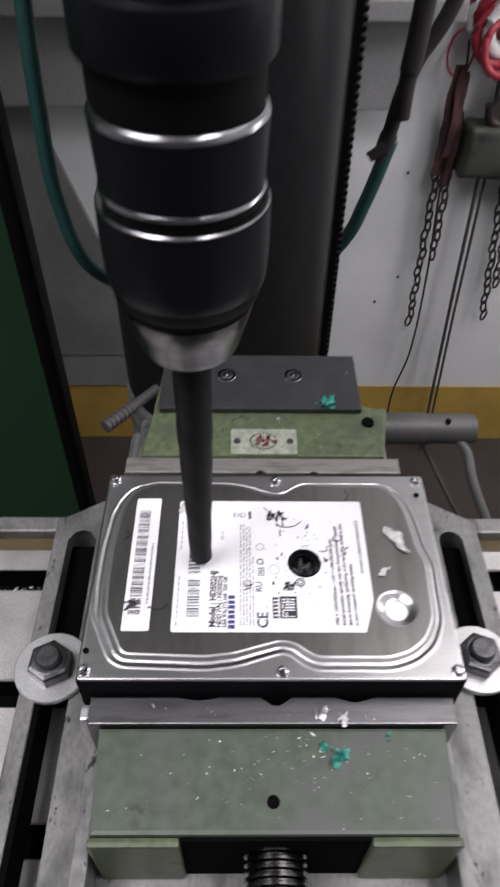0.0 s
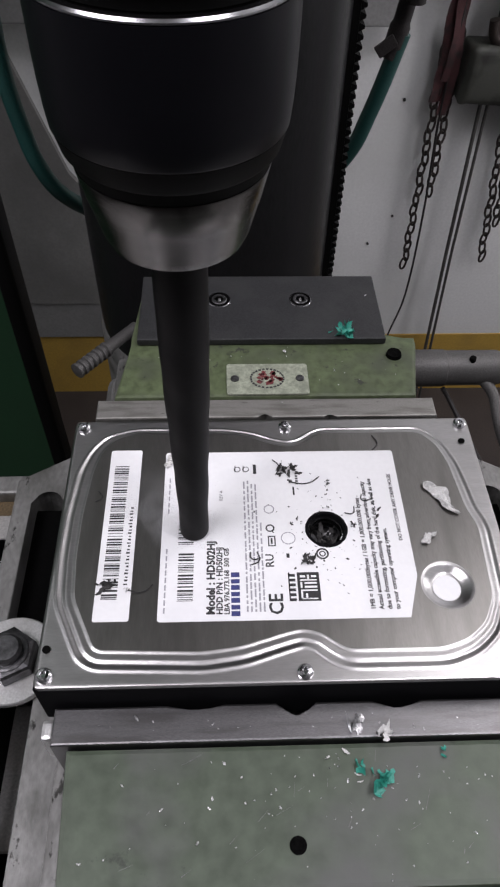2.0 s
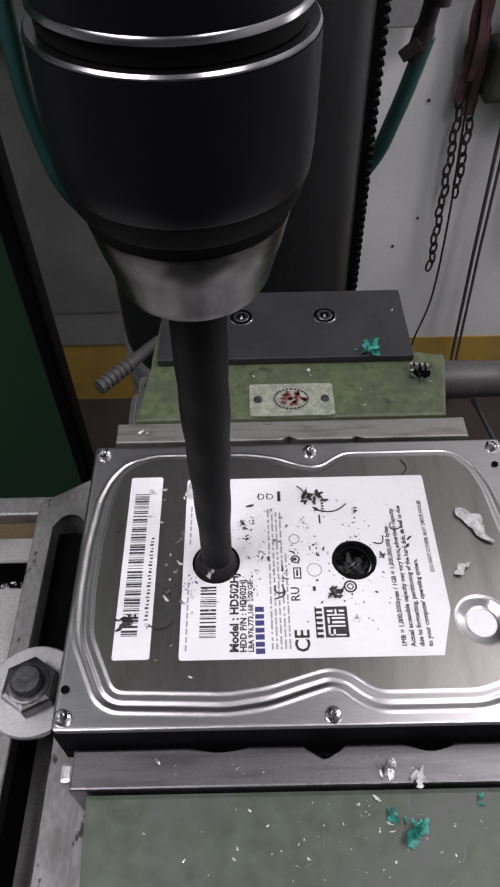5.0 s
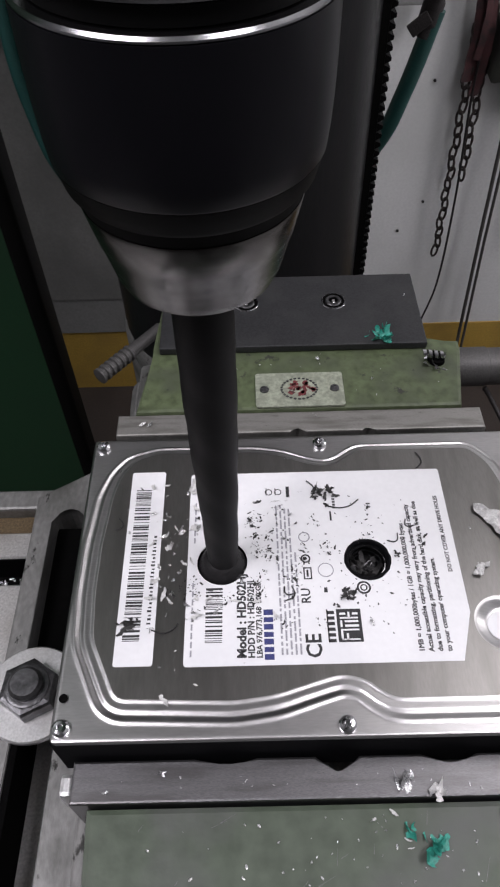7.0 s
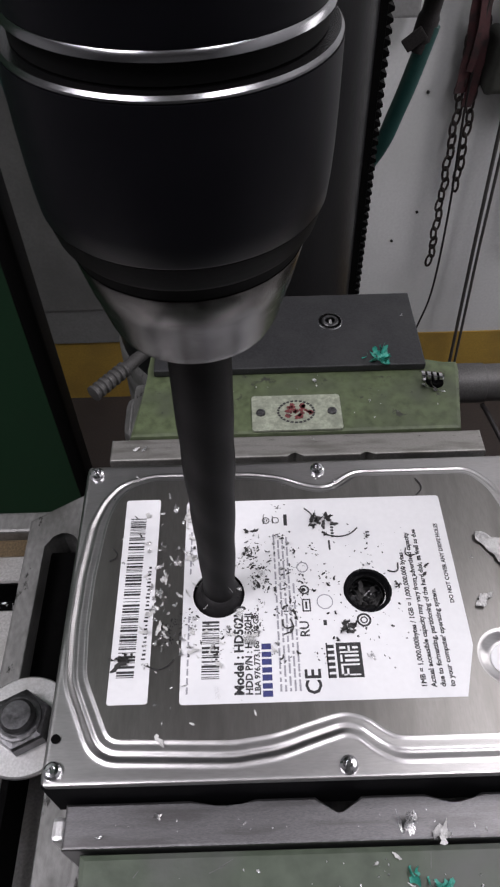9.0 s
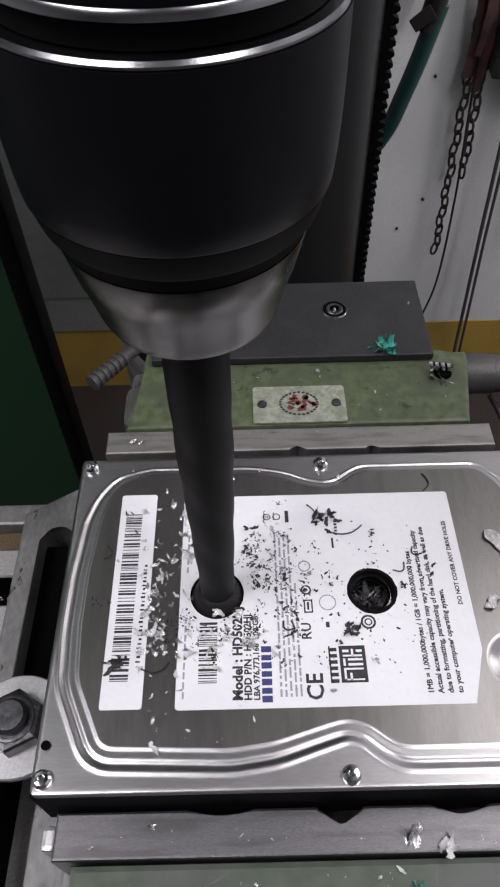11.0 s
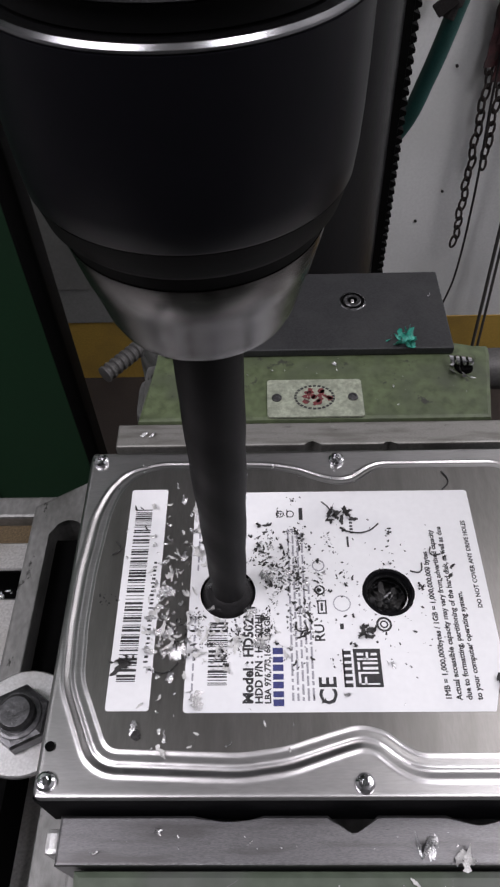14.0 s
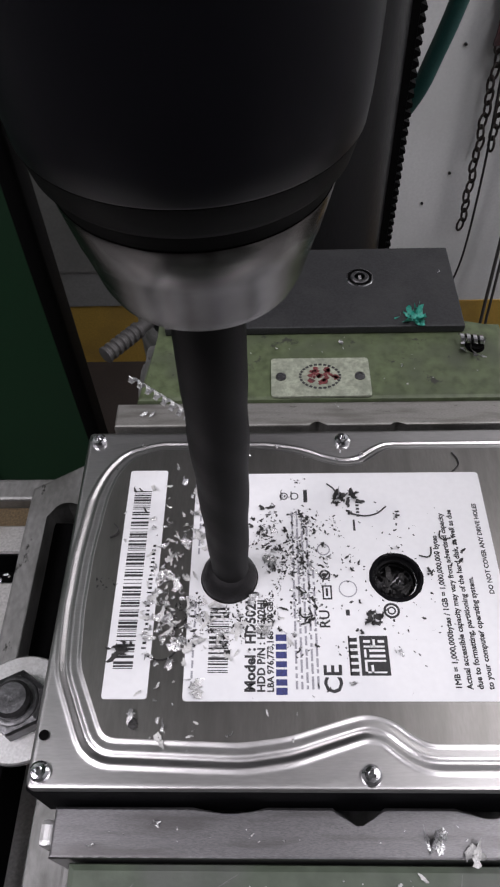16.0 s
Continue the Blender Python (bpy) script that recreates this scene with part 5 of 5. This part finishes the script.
# chips that the drill throws up, one after another: kind, time, landing place, size
THROWN = []
rt = random.Random(77)
ZONES = ((-0.0455, -0.004, 0.0030, 0.014, 135, ("metal", "metal", "paper")), (-0.0125, 0.008, 0.0060, 0.009, 150, ("soot", "soot", "metal", "soot")),
         (-0.0300, -0.0125, 0.0075, 0.0050, 125, ("metal", "paper", "soot")), (-0.0365, 0.0185, 0.0028, 0.009, 50, ("metal", "paper", "metal")),
         (-0.0050, -0.005, 0.012, 0.016, 44, ("soot", "metal", "soot")), (-0.030, -0.0385, 0.016, 0.003, 9, ("metal", "paper")),
         (-0.060, 0.020, 0.006, 0.018, 8, ("metal", "soot")), (-0.02, 0.0415, 0.022, 0.002, 7, ("metal",)))
for zx, zy, sx, sy, count, kinds in ZONES:
    for i in range(count):
        for _ in range(40):
            x, y = rt.gauss(zx, sx), rt.gauss(zy, sy)
            if clear(x, y) and abs(x) < 0.066 and -0.043 < y < 0.045:
                break
        late = rt.random()
        te = 2.0 + 13.2 * (late ** 0.8)
        kd = rt.choice(kinds)
        THROWN.append((kd, te, x, y, TOP + 0.0003, rt.choice((0.22, 0.3, 0.4, 0.5, 0.7, 0.95)) * rt.uniform(0.85, 1.15) * (0.6 if kd == "soot" else 1.15)))
for i in range(75):
    while True:
        x, y = (rt.gauss(-0.0130, 0.0065), rt.gauss(0.008, 0.0095)) if i % 3 else (rt.gauss(-0.029, 0.009), rt.gauss(-0.0085, 0.004))
        if math.hypot(x - HOLE_A[0], y - HOLE_A[1]) > 0.0095 and math.hypot(x - HOLE_B[0], y - HOLE_B[1]) > 0.0098 and -0.028 < y < 0.032:
            break
    THROWN.append(("crumbs", 2.0 + 12.5 * rt.random(), x, y, TOP + 0.0003, rt.uniform(0.7, 1.2)))
for x, y, te, size in ((-0.0468, 0.0175, 5.1, 1.3), (-0.0462, 0.0105, 6.2, 1.5), (-0.0450, 0.0020, 7.3, 1.6), (-0.0465, -0.0060, 9.6, 1.7), (-0.0445, -0.0120, 10.6, 1.5), (-0.0470, 0.0230, 11.8, 1.2), (-0.0395, -0.0175, 8.3, 1.3), (-0.0360, -0.0285, 12.2, 1.4)):
    THROWN.append(("metal", te, x, y, TOP + 0.0003, size * 0.9))
THROWN += [("metal", 2.9, 0.0500, 0.0915, 0.9915, 1.2), ("soot", 3.1, 0.0530, 0.0905, 0.9915, 1.2), ("metal", 3.3, 0.0560, 0.0890, 0.9915, 1.0), ("metal", 4.3, -0.0595, 0.0650, 0.9905, 0.9),
           ("metal", 4.0, -0.0565, 0.0655, 0.9905, 0.8), ("metal", 6.0, -0.0450, -0.0555, 0.9885, 0.9), ("metal", 6.3, -0.0600, -0.0600, 0.9885, 1.0), ("metal", 6.5, 0.0476, 0.0111, TOP + 0.0003, 0.7),
           ("paper", 4.9, -0.0365, 0.0130, TOP + 0.0003, 1.2), ("paper", 5.4, -0.0370, 0.0200, TOP + 0.0003, 1.1), ("paper", 6.1, -0.0372, 0.0265, TOP + 0.0003, 1.0), ("soot", 6.4, -0.0368, 0.0165, TOP + 0.0005, 0.8),
           ("metal", 7.4, -0.0385, -0.0265, TOP + 0.0003, 0.9), ("paper", 10.4, -0.0395, -0.0225, TOP + 0.0003, 0.9), ("metal", 11.0, -0.0510, -0.0350, TOP + 0.0002, 0.9), ("soot", 11.1, -0.0500, -0.0365, TOP + 0.0002, 1.0),
           ("metal", 12.6, 0.0402, -0.0250, TOP + 0.0003, 1.5), ("soot", 12.7, 0.0408, -0.0235, TOP + 0.0003, 1.2), ("metal", 9.8, -0.0460, -0.0160, TOP + 0.0003, 1.1), ("metal", 10.2, -0.0470, -0.0105, TOP + 0.0003, 1.0),
           ("metal", 13.4, -0.0455, 0.0015, TOP + 0.0003, 1.1), ("paper", 5.2, -0.0450, 0.0064, TOP + 0.0003, 1.0), ("paper", 5.6, -0.0458, -0.0095, TOP + 0.0003, 1.1), ("metal", 7.9, -0.0430, 0.0318, TOP + 0.0003, 0.9), ("metal", 8.6, 0.0030, 0.0415, TOP - 0.0001, 0.8)]
FLYING = []
for n_, (kind, te, x, y, z, size) in enumerate(THROWN):
    a = rt.uniform(0, 6.28)
    start = (HOLE_B[0] + 0.0052 * math.cos(a), HOLE_B[1] + 0.0052 * math.sin(a), TOP - 0.0058 - 0.0014 * rt.random())
    lean = 0 if kind == "crumbs" else 14
    turn = (rt.uniform(-lean, lean), rt.uniform(-lean, lean), rt.uniform(0, 360))
    ob = chip(kind, rt.randrange(20), pose(*start, *turn), size)
    FLYING.append((ob, te, start, (x, y, z), turn, a, size))

curl = new("swarf_curl", curl_mesh(11, 0.00155, 0.0013, 0.0026, "flake", 0.45))
tagged(curl, "long bright spiral curl of metal swarf thrown up by the drill", "swarf")

# a short black and white curl that lands behind the jaw
spring = new("swarf_curl", curl_mesh(4, 0.0020, 0.0013, 0.0022, "bright", 0.15))
tagged(spring, "short coiled curl of bright swarf on the fixed jaw", "swarf")

# smoke of the burning label: curved sheets that drift up
WISPS = []
for i, (x, y, z, rx, rz, rise) in enumerate(((-0.046, 0.004, 1.007, 12, 20, 0.010), (-0.036, 0.016, 1.016, 35, -30, 0.022), (-0.018, 0.030, 1.026, 55, 50, 0.030), (-0.050, 0.030, 1.022, 40, 10, 0.030), (-0.030, -0.002, 1.006, 8, 70, 0.008), (0.020, 0.070, 1.030, 60, 15, 0.034))):
    wb, rows_ = bmesh.new(), []
    for u in range(13):
        rows_.append([wb.verts.new(((u - 6) / 6 * 0.016, (v - 8) / 8 * 0.026, 0.0018 * math.sin(u * 0.55 + i) * math.cos(v * 0.4 + 2 * i))) for v in range(17)])
    for r0_, r1_ in zip(rows_, rows_[1:]):
        for v in range(16):
            wb.faces.new((r0_[v], r0_[v + 1], r1_[v + 1], r1_[v]))
    w_ = tagged(part("smoke_wisp", wb, "smoke", None, "", 80), "thin pale wisp of smoke rising from the drilled label", "smoke", "", "stuff")
    WISPS.append((w_, x, y, z, rx, rz, rise))


# ---- what moves ----
FEED = [(0.0, 1.1175), (1.0, 1.1150), (1.5, 1.1134), (3.5, 1.1117), (4.5, 1.1105), (7.0, 1.1082), (9.0, 1.1066), (12.5, 1.1046), (14.5, 1.1028), (16.0, 1.1022)]


def feed(t):
    return float(np.interp(t, [a for a, _ in FEED], [b for _, b in FEED]))


def motions():
    # the chuck spins and is fed down
    walk(chuck, [(i / 30, pose(AXIS[0], AXIS[1], feed(i / 30), 0, 0.5, 0) @ pose(0, 0, 0, 0, 0, -83.0 * i)) for i in range(481)])
    # the disc gives way under the point and is pushed into the drive
    x, y = HOLE_B[0], HOLE_B[1]
    walk(plug, [(0.0, pose(x, y, TOP - 0.0012)), (2.6, pose(x, y, TOP - 0.0012)), (3.3, pose(x, y, TOP - 0.0020, 2, 1, -20)), (4.2, pose(x, y, TOP - 0.0060, 5, 3, -60)),
                (5.5, pose(x, y, TOP - 0.0150, 6, 4, -120)), (7.0, pose(x, y, TOP - 0.0200, 4, 2, -160)), (16.0, pose(x, y, TOP - 0.0205, 4, 2, -180))])
    # the ragged ring climbs into the hole's mouth as the cover is cut through, turning all the while
    walk(rag, [(i / 10, pose(HOLE_B[0], HOLE_B[1], float(np.interp(i / 10, [0, 3.3, 4.2, 9, 15.5, 15.75, 16], [TOP - 0.0075, TOP - 0.0075, TOP - 0.0004, TOP - 0.0006, TOP - 0.0006, TOP + 0.0006, TOP + 0.0022])), 0, 0, -77.0 * i)) for i in range(161)])
    # chips lie loose in the hole, climb along the drill, fly in an arc and stay where they land
    for ob, te, start, end, turn, a, size in FLYING:
        rx, ry, rz = turn
        out = (HOLE_B[0] + 0.0074 * math.cos(a), HOLE_B[1] + 0.0074 * math.sin(a), TOP + 0.004)
        far = math.hypot(end[0] - out[0], end[1] - out[1])
        mid = ((out[0] + end[0]) / 2, (out[1] + end[1]) / 2, TOP + 0.006 + 0.35 * far)
        walk(ob, [(0.0, pose(*start, rx, ry, rz)), (te, pose(*start, rx, ry, rz)), (te + 0.1, pose(*out, rx + 40, ry, rz + 50)),
                  (te + 0.2, pose(*mid, rx + 80, ry + 30, rz + 100)), (te + 0.34, pose(*end, rx, ry, rz + 150)), (16.0, pose(*end, rx, ry, rz + 150))])
    # the long curl lies coiled in the drive, climbs out beside the drill and swings away
    inside = pose(HOLE_B[0] - 0.004, HOLE_B[1] + 0.004, TOP - 0.0045, 0, 0, 60)
    walk(curl, [(0.0, inside), (15.44, inside), (15.5, pose(HOLE_B[0] + 0.001, HOLE_B[1] + 0.0058, TOP - 0.004, 0, -60, 120)), (15.55, pose(-0.0300, 0.0180, TOP + 0.010, 0, -50, 160)),
                (15.6, pose(-0.0345, 0.0290, TOP + 0.0190, 0, -40, 178)), (15.8, pose(-0.0300, 0.0300, TOP + 0.0235, 40, -50, 180)), (16.0, pose(-0.0322, 0.0300, TOP + 0.0250, 80, -48, 178))])
    # the short curl is thrown onto the fixed jaw
    deep = pose(HOLE_B[0] + 0.003, HOLE_B[1] + 0.003, TOP - 0.0065, 0, 0, 30)
    rest = pose(0.0490, 0.0960, 0.9934, 0, 0, -8)
    walk(spring, [(0.0, deep), (2.6, deep), (2.75, pose(-0.020, 0.010, TOP + 0.012, 20, 0, 20)), (2.95, pose(0.015, 0.055, TOP + 0.020, 60, 10, 5)), (3.15, rest), (16.0, rest)])
    # smoke gathers in the drive, seeps out of the cut, drifts up and is gone past the machine's head
    for i, (ob, x, y, z, rx, rz, rise) in enumerate(WISPS):
        low = pose(-0.029 + 0.003 * i, 0.0, TOP - 0.0045, 0, 0, 90)
        walk(ob, [(0.0, low), (1.7 + 0.08 * i, low), (2.3 + 0.05 * i, pose(x, y, z, rx * 0.6, 0, rz)), (3.4, pose(x - 0.003, y + 0.004, z + 0.4 * rise, rx, 6, rz + 15)),
                  (4.0, pose(x - 0.006, y + 0.010, z + 0.8 * rise, rx + 8, 10, rz + 30)), (4.4, pose(x - 0.03, y + 0.14, z + 0.25, rx + 15, 14, rz + 45)), (5.4, pose(x - 0.10, y + 0.45, z + 0.75, rx + 15, 14, rz + 60)),
                  (16.0, pose(x - 0.10, y + 0.45, z + 1.30, rx + 15, 14, rz + 60))])


motions()
